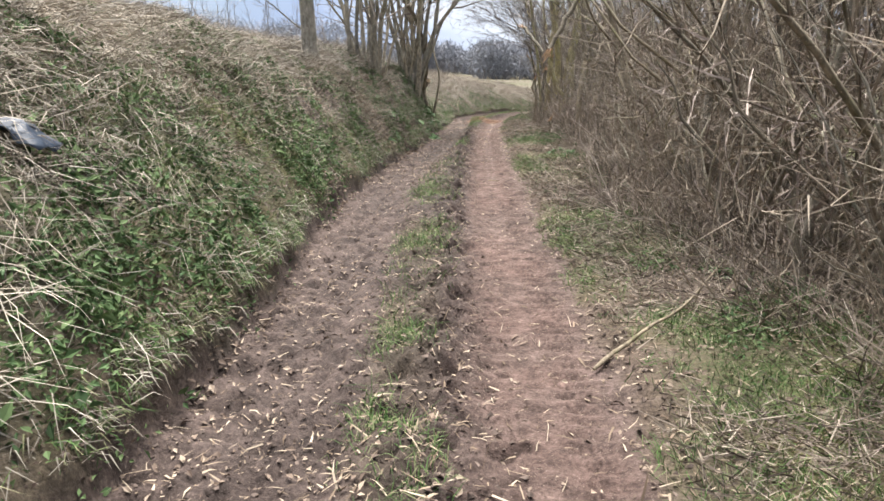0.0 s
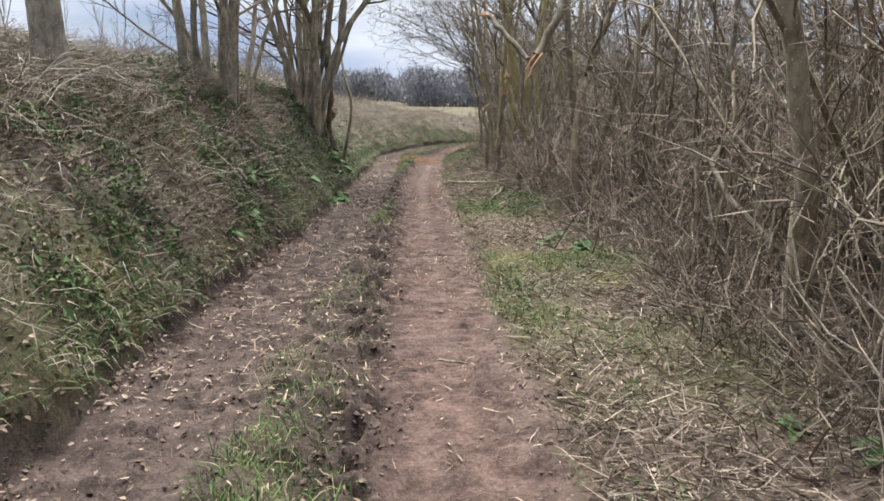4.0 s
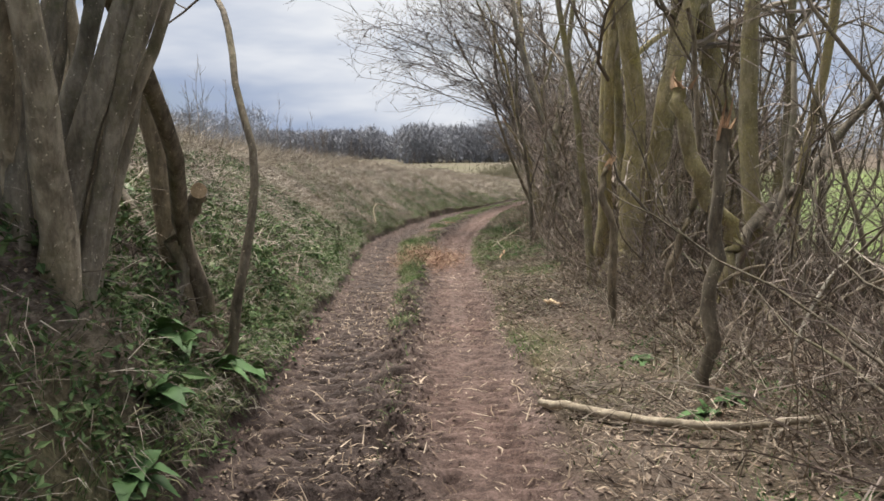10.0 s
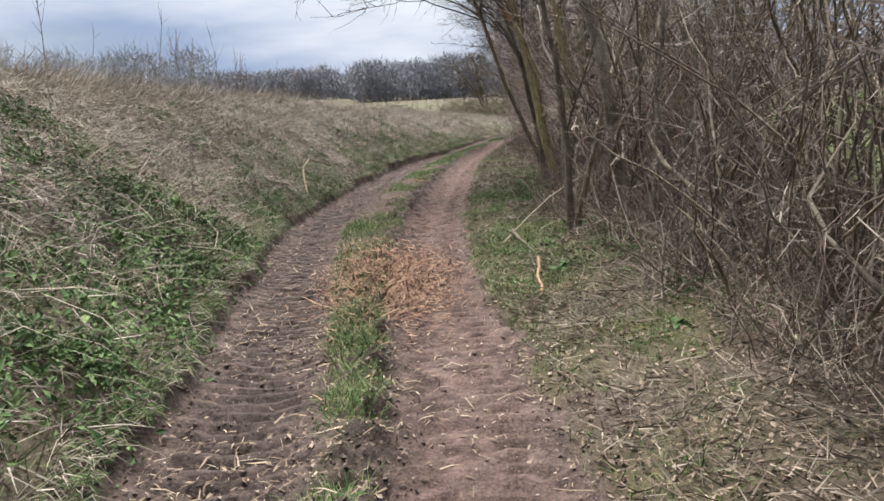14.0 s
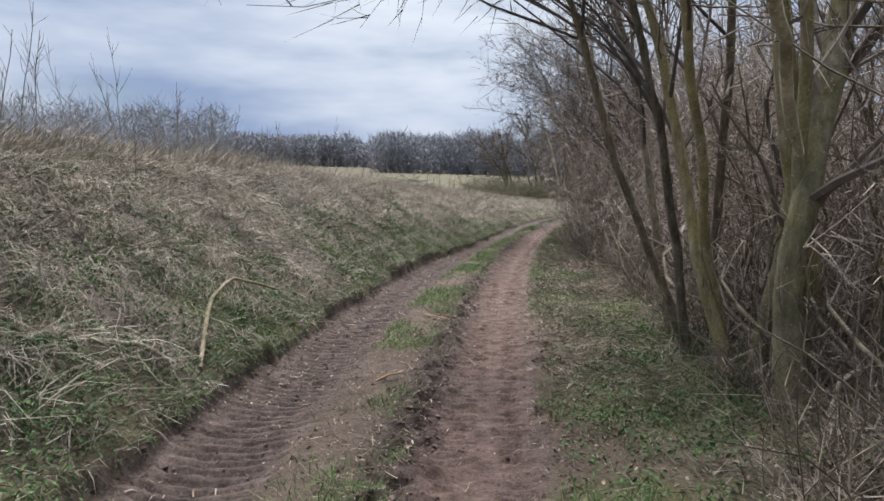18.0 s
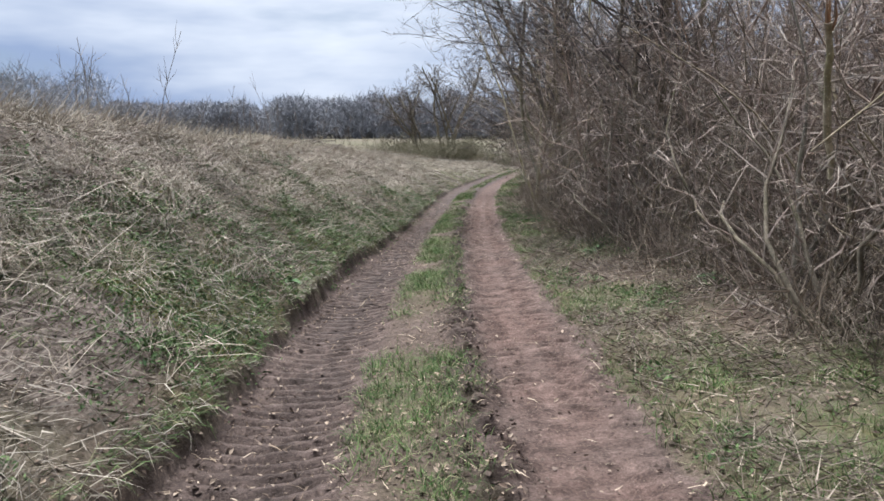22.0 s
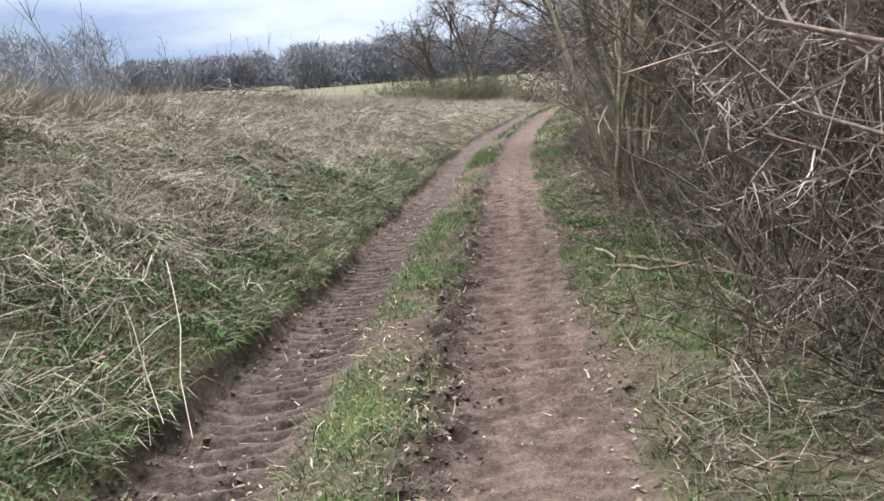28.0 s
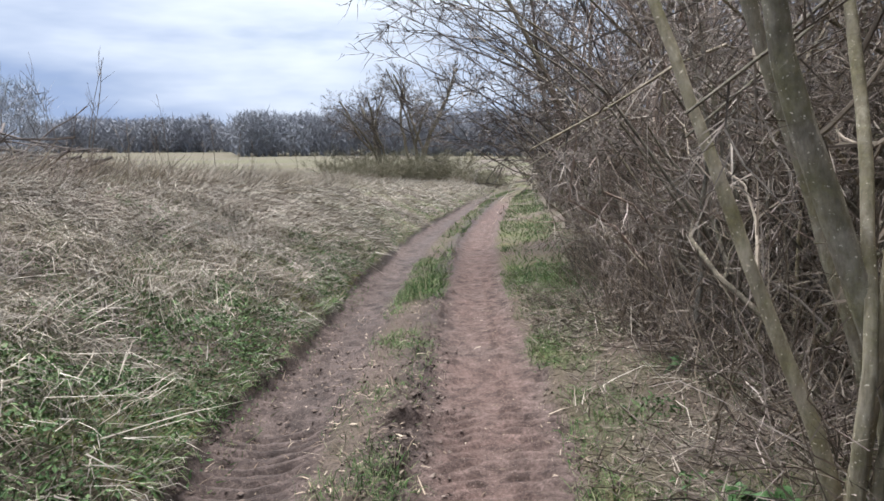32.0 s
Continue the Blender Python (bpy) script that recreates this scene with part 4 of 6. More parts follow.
        if key == "spike":
            got["dull_straw"].append(spikes(rng, at, head + rng.normal(0, 0.3, (m, 3)), rng.uniform(*ln, m), rng.uniform(*wide, m)))
            continue
        got[key].append(blades(rng, at, head, rng.uniform(*ln, m), rng.uniform(*wide, m), rng.uniform(0.0, 0.8, m)))
    # long pale strands, combed together in locks
    n, k = 2100, 12
    u, y = scatter(rng, n, lambda y: bank_foot(y) - 3.2, lambda y: bank_foot(y) - 0.25, -1.5, 62)
    keep = value_noise(u, y, 0.6, 47) + rng.normal(0, 0.3, n) - 0.25 * bank_dark(y) * (y < 40) - 0.4 * bank_green(y) + 0.3 * step(bank_foot(y) - u, 0.3, 1.5) > -0.1
    u, y = u[keep], y[keep]
    flow = np.repeat(rng.normal(0.3, 1.1, len(u)), k)
    u, y = tufts(rng, u, y, k, 0.09)
    m = len(u)
    flow = flow + rng.normal(0, 0.3, m)
    head = np.stack([np.cos(flow), np.sin(flow), rng.normal(0.1, 0.25, m)], -1)
    got["straw"].append(blades(rng, on_land(u, y) + np.stack([0 * u, 0 * u, rng.uniform(0.02, 0.12, m)], -1), head, rng.uniform(0.2, 0.75, m), rng.uniform(0.003, 0.0065, m), rng.uniform(0.1, 0.8, m)))
    # tussocks whose blades arch outwards and down the slope
    n, k = 2600, 40
    u, y = scatter(rng, n, lambda y: bank_foot(y) - 3.4, lambda y: bank_foot(y) - 0.15, -1.0, 60)
    s = bank_foot(y) - u
    keep = value_noise(u, y, 0.7, 48) + rng.normal(0, 0.3, n) + 0.7 * step(s, 0.2, 1.6) - 0.9 * bank_green(y) - 0.45 * bank_dark(y) * (y < 20) > -0.1
    u, y = u[keep], y[keep]
    big = np.repeat(rng.uniform(0.55, 1.25, len(u)), k)
    pale = np.repeat(rng.uniform(0, 1, len(u)) < 0.45, k)
    cu, cy = tufts(rng, u, y, k, 0.035)
    m = len(cu)
    a = rng.uniform(0, math.tau, m)
    head = np.stack([np.cos(a) + 0.45, np.sin(a) - 0.1, rng.uniform(0.35, 1.3, m)], -1)
    at, ln, wd, dr = on_land(cu, cy) - np.array([0, 0, 0.02]), rng.uniform(0.16, 0.48, m) * big, rng.uniform(0.003, 0.0065, m), rng.uniform(0.9, 2.4, m)
    for key, pick in (("straw", pale), ("dull_straw", ~pale)):
        got[key].append(blades(rng, at[pick], head[pick], ln[pick], wd[pick], dr[pick]))
    stuff("dry_grass", got["dull_straw"], M["dull_straw"], "flattened dead grass on the slope of the bank", "dry grass")
    stuff("tall_dry_grass", got["straw"], M["straw"], "pale dead grass standing along the top of the bank", "dry grass")
    # dead leaves, twigs and chips
    n = 190000
    u, y = scatter(rng, n, lambda y: bank_foot(y) - 1.6, lambda y: hedge_foot(y) + 2.2, -1, 58)
    keep = value_noise(u, y, 0.6, 53) + rng.normal(0, 0.3, n) + 0.4 * step(u, 0.5, 1.4) + 0.22 * (1 - step(y, 24, 30)) + 0.55 * step(u - hedge_foot(y), -0.5, 0.1) + 0.6 * bank_dark(y) * (u < -1.7) > 0.22
    keep &= ~((np.abs(u) < 0.32) & (rng.uniform(0, 1, n) < 0.85))
    u, y = u[keep], y[keep]
    at = on_land(u, y) + np.array([0, 0, 0.008])
    m = 26000
    bu, by = scatter(rng, m, lambda y: bank_foot(y) - 1.7, lambda y: bank_foot(y) + 0.1, 3, 17)
    ok = value_noise(bu, by, 1.1, 57) + rng.normal(0, 0.3, m) + 0.4 * bank_dark(by) > 0.1
    bu, by = bu[ok], by[ok]
    bank_litter = leaves(rng, on_land(bu, by) + np.array([0, 0, 0.02]), np.minimum(rng.gamma(3.0, 0.006, len(bu)) + 0.008, 0.034), 0.5, 1.6)
    stuff("dead_leaves", [bank_litter, leaves(rng, at, np.minimum((rng.gamma(2.2, 0.0052, len(u)) + 0.004) * (1 + 0.5 * (u > 0.6)), 0.026), 0.45, 1.7)], M["leaf"], "brown dead leaves strewn under the hedge", "leaf litter")
    n = 150000
    u, y = scatter(rng, n, lambda y: bank_foot(y) + 0.05, lambda y: hedge_foot(y) + 0.6, -1, 58)
    dens = 0.3 - 0.16 * step(y, 29, 33) + 0.25 * (1 - step(y, 24, 30)) + 0.7 * np.exp(-((y - 20) / 6.5) ** 2) + 0.2 * (1 - step(y, 4, 9)) + 0.25 * (np.abs(u + 0.68) < 0.32) + 0.9 * np.exp(-((y - 28.0) / 1.2) ** 2) * (u < 0.1) + 0.6 * np.exp(-((y - 22.2) / 1.6) ** 2) * (u > 0.4)
    keep = (value_noise(u, y, 0.9, 59) + rng.normal(0, 0.35, n) > 0.0) & (rng.uniform(0, 1, n) < dens)
    keep &= ~((np.abs(u) < 0.3) & (rng.uniform(0, 1, n) < 0.6))
    u, y = u[keep], y[keep]
    m = len(u)
    at = on_land(u, y) + np.array([0, 0, 0.012])
    got = blades(rng, at, np.stack([rng.normal(0, 1, m), rng.normal(0, 1, m), rng.normal(0.16, 0.2, m)], -1), rng.gamma(1.5, 0.026, m) + 0.012, rng.uniform(0.003, 0.011, m), rng.uniform(-0.1, 0.5, m))
    stuff("wood_chips", [got], M["chip"], "pale shredded wood chips and twigs on the mud", "wood chips")
    m = 9000
    u, y = rng.normal(-0.42, 0.27, m), rng.normal(28.2, 0.7, m)
    at = on_land(u, y) + np.stack([0 * u, 0 * u, rng.uniform(0.005, 0.05, m)], -1)
    got = blades(rng, at, np.stack([rng.normal(0, 1, m), rng.normal(0, 1, m), rng.normal(0.1, 0.25, m)], -1), rng.gamma(2.0, 0.03, m) + 0.02, rng.uniform(0.004, 0.014, m), rng.uniform(-0.1, 0.3, m))
    stuff("bark_shreds", [got], M["shred"], "heap of reddish shredded bark between the ruts", "bark shreds")
    # dead stems, bent and broken, on the verge and under the hedge, and on the dark part of the bank
    got, thatch = [], []
    for n, a, b, ln, up, wide in ((230000, -1.6, 0.5, (0.05, 0.22), 0.25, (0.004, 0.009)), (110000, -0.15, 2.3, (0.12, 0.5), 0.7, (0.004, 0.009))):
        u, y = scatter(rng, n, lambda y: np.maximum(hedge_foot(y) + a, 0.5), lambda y: hedge_foot(y) + b, -1, 60)
        keep = value_noise(u, y, 1.1, 83) + rng.normal(0, 0.35, n) + 0.5 * (b > 1) - 0.4 * (b < 1) * np.exp(-((y - 13.5) / 2.5) ** 2) - 0.18 * (b < 1) * (step(y, 23, 28) + 1 - step(y, 7, 11)) > 0.05
        u, y = u[keep], y[keep]
        m = len(u)
        at = on_land(u, y) + np.stack([0 * u, 0 * u, rng.uniform(0, 0.06 if b < 1 else 0.3, m)], -1)
        heap_of = thatch if b < 1 else got
        heap_of.append(spikes(rng, at, leaning(rng, m, up, 0.8), rng.uniform(*ln, m), rng.uniform(*wide, m)))
    stuff("thatch", thatch, M["brown"], "matted dead grass and stalks on the verge", "dry grass")
    n = 130000
    u, y = scatter(rng, n, lambda y: bank_foot(y) - 1.5 - 1.2 * step(y, 18, 24), lambda y: bank_foot(y) - 0.1, 6, 64)
    keep = value_noise(u, y, 0.7, 85) + rng.normal(0, 0.3, n) + 0.5 * bank_dark(y) + 0.1 * np.exp(-((y - 10) / 4.0) ** 2) > 0.2
    u, y = u[keep], y[keep]
    m = len(u)
    got.append(spikes(rng, on_land(u, y), leaning(rng, m, 0.35, 0.8), rng.uniform(0.08, 0.32, m), rng.uniform(0.003, 0.008, m)))
    stuff("undergrowth", got, M["brown"], "brown tangle of dead stems under the hedge and on the bank", "undergrowth")
    # the fine tangle that fills the hedge
    n = 290000
    y = rng.uniform(-1, 63, n)
    back = 0.35 + 2.3 * rng.uniform(0, 1, n) ** 0.8
    z = rng.beta(1.2, 1.9, n) * (3.3 + 1.2 * step(y, 37, 42))
    u = hedge_foot(y) + back + 0.12 * z
    keep = value_noise(u * 1.0 + z, y * 1.0 - z, 1.3, 87) + 0.6 * value_noise(y, z, 0.5, 88) + rng.normal(0, 0.25, n) - 0.6 * np.exp(-((y - 21.3) / 2.0) ** 2) > -0.12
    u, y, z = u[keep], y[keep], z[keep]
    m = len(u)
    at = on_land(u, y) + np.stack([0 * u, 0 * u, z], -1)
    P = grow(rng, at, rng.normal(0, 1, (m, 3)) + np.array([0, 0, 0.3]), rng.uniform(0.1, 0.5, m), 3, 0.45, 0.0)
    V, T = shoots_of(rng, P, 0.0048)
    stuff("hedge_twigs", [(V, None, T)], M["brown"], "brown tangle of fine dead twigs filling the hedge", "twigs")
    # mud clods beside the ruts
    n = 30000
    y = rng.uniform(-1, 56, n)
    u = np.where(rng.uniform(0, 1, n) < 0.6, rng.normal(-0.48, 0.14, n), np.where(rng.uniform(0, 1, n) < 0.5, bank_foot(y) + rng.normal(0.02, 0.06, n), rng.normal(0.5, 0.07, n)))
    u = np.where(rng.uniform(0, 1, n) < 0.25, bank_foot(y) + 0.1 + rng.uniform(0, 1, n) * (-bank_foot(y) - 0.3), u)
    r = np.minimum(rng.gamma(2.0, 0.0036, n) + 0.003, 0.014)
    corner = unit(np.array([[1, 0, 0], [0, 1, 0], [-1, 0, 0], [0, -1, 0], [0, 0, 1.0]]))
    V = on_land(u, y)[:, None] + (corner + rng.normal(0, 0.3, (n, 5, 3))) * r[:, None, None] * np.array([1.2, 1.2, 0.9])
    b = np.arange(n)[:, None] * 5
    T = np.concatenate([b + np.array([[i, (i + 1) % 4, 4]]) for i in range(4)])
    stuff("mud_clods", [(V.reshape(-1, 3), None, T)], M["clod"], "dark crumbs of mud along the edges of the ruts", "clods")


build_grass()
# ---- trees with trunks of their own ----


def trunk_mesh(seed, height, r, lean=(0, 0), k=26, sides=12, key="grey", wob=0.05, flare=1.45, tip=0.45):
    """One upright trunk with lobed, flared foot, knots and an uneven skin; returns the mesh and its middle line."""
    rng = np.random.default_rng(seed)
    P = grow(rng, np.array([[0.0, 0, -0.12]]), np.array([[lean[0], lean[1], 1.0]]), np.array([height]), k, wob, 0.015)
    s = np.linspace(0, 1, k)
    R = r * (1 - s * (1 - tip)) + r * (flare - 1) * np.exp(-s * height / 0.3)
    V, Q = tubes(P, R[None], sides)
    ring = V.reshape(k, sides, 3)
    a = np.arange(sides)[None] * math.tau / sides + 0 * s[:, None]
    foot = np.exp(-s[:, None] * height / 0.35)
    turn = rng.uniform(0, math.tau) + s[:, None] * height * 0.35
    lump = 1 + (0.07 + 0.2 * foot) * np.cos(3 * a + turn) + 0.05 * np.cos(5 * a - 2 * turn) + 0.12 * value_noise(a * 1.2, s[:, None] * height * 2.2 + seed, 1.0, seed % 97) + 0.03 * rng.normal(0, 1, (k, sides))
    for _ in range(4):
        ka, kh = rng.uniform(0, math.tau), rng.uniform(0.03, 0.6)
        lump = lump + 0.35 * np.exp(-((np.cos(a - ka) - 1) / 0.25) ** 2 - ((s[:, None] - kh) * height / 0.13) ** 2)
    ring = P[0][:, None] + (ring - P[0][:, None]) * lump[..., None]
    return mesh_of("trunk", ring.reshape(-1, 3), Q, None, M[key], True), P[0], R


def stool_mesh(seed, r, h, key):
    """The swollen, ribbed stool from which the stems of an old coppice rise."""
    rng = np.random.default_rng(seed)
    k, m = 12, 30
    s, a = np.linspace(0, 1, k)[:, None], np.arange(m)[None] * math.tau / m
    R = r * (0.25 * np.exp(-s * 4) + 0.9 * np.sqrt(np.clip(1 - s**3, 0, 1)))
    R = R * (1 + 0.16 * np.cos(7 * a + 1.5 * s + rng.uniform(0, 6)) + 0.12 * np.cos(4 * a - s) + 0.22 * value_noise(3 * np.cos(a) + seed, 3 * np.sin(a) + 2.5 * s, 1.0, seed))
    V = np.stack([R * np.cos(a), R * np.sin(a), (s + 0.06 * value_noise(3 * np.cos(a), 3 * np.sin(a), 1.0, seed + 1)) * (h + 0.5) - 0.5], -1)
    i = np.arange(k * m).reshape(k, m)
    j = np.roll(i, -1, axis=1)
    return mesh_of("stool", V.reshape(-1, 3), np.stack([i[:-1], j[:-1], j[1:], i[1:]], -1), None, M[key], True)


def off_the_path(P, origin):
    """Which lines keep clear of the space above the track."""
    W = P + np.array(origin)
    u = W[..., 0] - rut_x(W[..., 1])
    low = W[..., 2] - track_z(W[..., 1]) < 2.9
    inside = (u > -2.9) & (u < 1.15) & (W[..., 2] - track_z(W[..., 1]) < 2.0) & (W[..., 1] > -3) & (W[..., 1] < 58)
    inside = inside | (u > -1.55) & (u < 1.15) & low & (W[..., 1] > -3) & (W[..., 1] < 58)
    return ~inside.any(axis=1)


def crown_mesh(seed, origin, lines, radii, key, first=9, second=5, third=6, low=0.3, reach=(0.18, 0.4), angle=(25, 65), lift=0.03, pull=(0, 0), fine=0.0042):
    """The limbs and twigs of a tree as one crown."""
    rng = np.random.default_rng(seed)
    P0 = np.stack(lines)
    P1, f1 = sprout(rng, P0, first, low, 0.98, angle, reach, 7, 0.14, lift)
    if pull != (0, 0):
        s = np.linspace(0, 1, 7)[None, :, None] ** 1.6
        ln = np.linalg.norm(P1[:, -1] - P1[:, 0], axis=-1)[:, None, None]
        P1 = P1 + s * ln * np.array([pull[0], pull[1], 0.0])
    r1 = np.repeat(np.array(radii), first) * 0.34 * (1.15 - 0.75 * f1) + 0.004
    ok = off_the_path(P1, origin)
    P1, r1 = P1[ok], r1[ok]
    P2, f2 = sprout(rng, P1, second, 0.15, 1.0, (22, 62), (0.25, 0.55), 5, 0.18, lift)
    r2 = np.repeat(r1, second) * 0.45 * (1.1 - 0.6 * f2) + 0.0025
    ok = off_the_path(P2, origin)
    P2, r2 = P2[ok], r2[ok]
    P3, f3 = sprout(rng, P2, third, 0.1, 1.0, (22, 62), (0.35, 0.75), 3, 0.22, 0.02)
    P3 = P3[off_the_path(P3, origin)]
    made = joined([tubes(P1, taper(0, 7, r1, r1 * 0.3), 5), tubes(P2, taper(0, 5, r2, r2 * 0.35), 3)])
    return with_shoots("crown", made, shoots_of(rng, P3, fine * 2.0), M[key])


def tree(name, x, y, trunks, label, key="grey", twig="twig", seed=1, z=None, category="tree", group="", bend=0.06, stool=None, **crown):
    """Trunks: (dx, dy, height, radius, lean x, lean y)."""
    gz = float(land(np.array(x - float(rut_x(y))), np.array(y))) if z is None else z
    e = thing(name, pose(x, y, gz), label, category, group)
    lines, radii = [], []
    for i, (dx, dy, h, r, lx, ly) in enumerate(trunks):
        me, P, R = trunk_mesh(seed * 31 + i, h, r, (lx, ly), key=key, wob=bend)
        dz = float(land(np.array(x + dx - float(rut_x(y + dy))), np.array(y + dy))) - gz if z is None else 0
        ob = part("trunk", me, e)
        ob.location = (dx, dy, dz)
        lines.append(P + np.array([dx, dy, dz]))
        radii.append(r)
    if stool:
        part("stool", stool_mesh(seed, *stool, key), e, "swollen ribbed stool")
    part("crown", crown_mesh(seed * 7 + 3, (x, y, gz), lines, radii, twig, **crown), e, kind="stuff")
    return e


# left bank
tree("roadside_tree", -3.93, 12.0, [(0, 0, 10.5, 0.115, 0.01, 0.02)], "straight grey trunk of a tall tree on top of the bank", seed=2, bend=0.02, low=0.62, first=14, reach=(0.15, 0.3))


def clump(n, spread, h, r, lean, seed, face=(0, 0)):
    g = np.random.default_rng(seed)
    rows = []
    for i in range(n):
        a = i * 2.4 + g.uniform(-0.4, 0.4)
        d = spread * math.sqrt((i + 0.5) / n)
        rows.append((d * math.cos(a), d * math.sin(a), h * g.uniform(0.7, 1.05), r * g.uniform(0.5, 1.35), lean * math.cos(a) * g.uniform(0.4, 1.2) + face[0], lean * math.sin(a) * g.uniform(0.4, 1.2) + face[1]))
    return rows


tree("coppice_tree", -3.65, 15.06, clump(13, 0.36, 7.0, 0.036, 0.22, 4), "grey coppiced hazel with many upright stems on the bank", seed=4, bend=0.07, first=8, second=4, third=5, low=0.12, reach=(0.2, 0.42))
tree("coppice_tree", -3.45, 18.6, clump(20, 0.22, 7.2, 0.045, 0.3, 5), "large grey coppiced hazel with a fused stool and arching side branches", seed=5, bend=0.075, first=7, second=4, third=5, low=0.1, reach=(0.2, 0.45))
tree("coppice_tree", -3.4, 20.0, [(0, 0, 6.5, 0.065, -0.12, 0.02), (0.1, 0.1, 6.5, 0.055, 0.14, 0.0), (-0.1, 0.12, 6, 0.04, -0.25, 0.1), (0.28, -0.05, 6.2, 0.028, 0.2, -0.02), (-0.25, -0.1, 5.5, 0.03, -0.3, -0.1)], "forked dark hazel stems beside a sawn stump on the bank", "hazel", seed=25, bend=0.12, first=8, second=4, third=5, low=0.2, reach=(0.2, 0.4))
# right side
tree("mossy_tree", 0.25, 24.1, [(0.0, 0, 8.5, 0.125, 0.0, -0.02), (0.3, 0.02, 8.2, 0.135, 0.05, 0.0), (-0.36, 0.25, 7.5, 0.06, -0.04, 0), (-0.2, 0.35, 8, 0.07, 0.01, 0.02), (0.05, 0.4, 7, 0.06, 0.05, 0.05), (-0.42, 0.1, 6.5, 0.045, -0.09, 0), (0.42, 0.3, 7.5, 0.07, 0.16, 0.02)],
     "old hornbeam of fused trunks with yellow-green moss", "mossy", seed=6, bend=0.06, stool=(0.4, 0.4), first=12, second=5, third=7, low=0.3)
tree("mossy_tree", 1.6, 24.3, [(0, 0, 8, 0.15, 0.02, 0), (0.3, 0.2, 7, 0.06, 0.1, 0.04)], "single mossy trunk standing deeper in the hedge", "mossy", seed=7, bend=0.05, low=0.35, first=9, third=5)
tree("mossy_tree", 0.1, 33.0, [(0.1, 0, 7.5, 0.095, -0.04, 0.0), (0.1, 1.0, 7.0, 0.05, -0.1, -0.02), (0.55, 0.6, 7.5, 0.085, 0.05, -0.03), (0.3, 0.25, 6.5, 0.05, 0.16, -0.06), (1.05, 0.7, 7.5, 0.1, 0.1, -0.02), (0.2, 0.8, 6.5, 0.055, -0.02, 0.06), (0.15, 1.25, 6, 0.045, -0.18, 0.05)],
     "group of leaning trunks coated in yellow lichen and moss", "mossy", seed=8, bend=0.085, first=11, second=5, third=7, low=0.2)
tree("leaning_tree", 0.25, 29.8, [(0, 0, 6.0, 0.075, -0.2, 0.04)], "thin leaning trunk with patches of pale lichen", "grey", seed=9, low=0.3, first=10, third=5)
tree("young_tree", -0.42, 29.75, [(0, 0, 4.2, 0.04, -0.04, 0.0), (0.06, 0.02, 3.6, 0.028, 0.08, 0.03)], "slim dark young thorn tree at the edge of the verge", "hazel", seed=10, low=0.25, first=9, third=5)
tree("pale_tree", 1.95, 51.85, [(0, 0, 6.5, 0.028, -0.02, 0.0), (0.065, 0.04, 6.5, 0.03, 0.0, 0.0), (0.125, -0.02, 6.8, 0.032, 0.02, -0.01), (0.3, 0.05, 7, 0.055, -0.05, 0), (0.37, 0.2, 7, 0.042, 0.06, 0.02), (1.35, 0.15, 7.2, 0.085, -0.12, 0.02), (0.75, 0.3, 7, 0.05, 0.1, 0.02), (0.1, 0.15, 6, 0.03, -0.24, 0.03), (0.6, 0.5, 6.5, 0.04, -0.12, 0.1), (0.5, 0.2, 6.5, 0.045, 0.08, 0)],
     "ash clump of several pale upright stems with greenish bark", "pale", "tan_twig", seed=11, bend=0.055, first=13, second=5, third=5, low=0.12, angle=(30, 85))
tree("pale_tree", 3.1, 50.9, [(0, 0, 6.5, 0.05, 0.05, 0.05), (0.1, 0.1, 6.5, 0.035, -0.12, 0.15), (-0.1, 0.15, 6, 0.028, -0.25, 0.2)], "leaning greenish stems at the hedge's edge", "mossy", seed=12, first=7, third=5, low=0.25)
tree("hedge_tree", 0.65, 15.3, [(0, 0, 5.5, 0.055, -0.02, 0.0), (0.15, 0.3, 5, 0.04, 0.1, 0)], "dark slim trunk in the tangled hedge", "hazel", seed=13, first=10, third=5, low=0.3)
tree("hedge_tree", 0.95, 17.4, [(0, 0, 6, 0.06, 0.08, 0.02), (0.1, 0.05, 5, 0.045, 0.5, 0.0)], "forked dark trunk in the tangled hedge", "hazel", seed=14, first=10, third=5, low=0.3)
tree("hedge_tree", 1.25, 7.6, [(0.2, 0, 5.5, 0.05, 0.05, 0.0), (0.5, 0.3, 5.2, 0.04, -0.05, 0), (0.75, -0.2, 5.5, 0.045, 0.02, 0)], "grey bare stems rising out of the hedge", "grey", seed=15, bend=0.11, first=9, third=5, low=0.3)
tree("hedge_tree", 1.2, 10.3, [(0.0, 0, 5.8, 0.06, 0.03, 0.0), (0.4, 0.2, 5.0, 0.035, -0.1, 0)], "grey bare stems rising out of the hedge", "grey", seed=16, bend=0.11, first=9, third=5, low=0.3)
tree("thorn_tree", 0.15, 34.9, [(0, 0, 5.4, 0.045, -0.2, -0.02), (0.1, 0.35, 5.6, 0.045, -0.3, 0.03), (0.1, 0.8, 5.4, 0.045, -0.24, 0.06), (0.4, 0.5, 5.8, 0.05, -0.05, 0.02)], "thorn tree whose fine branches fan out over the track", "hazel", "dark_twig", seed=17, first=18, second=7, third=8, low=0.35, reach=(0.42, 0.68), angle=(15, 50), pull=(-0.85, -0.1), fine=0.0062)
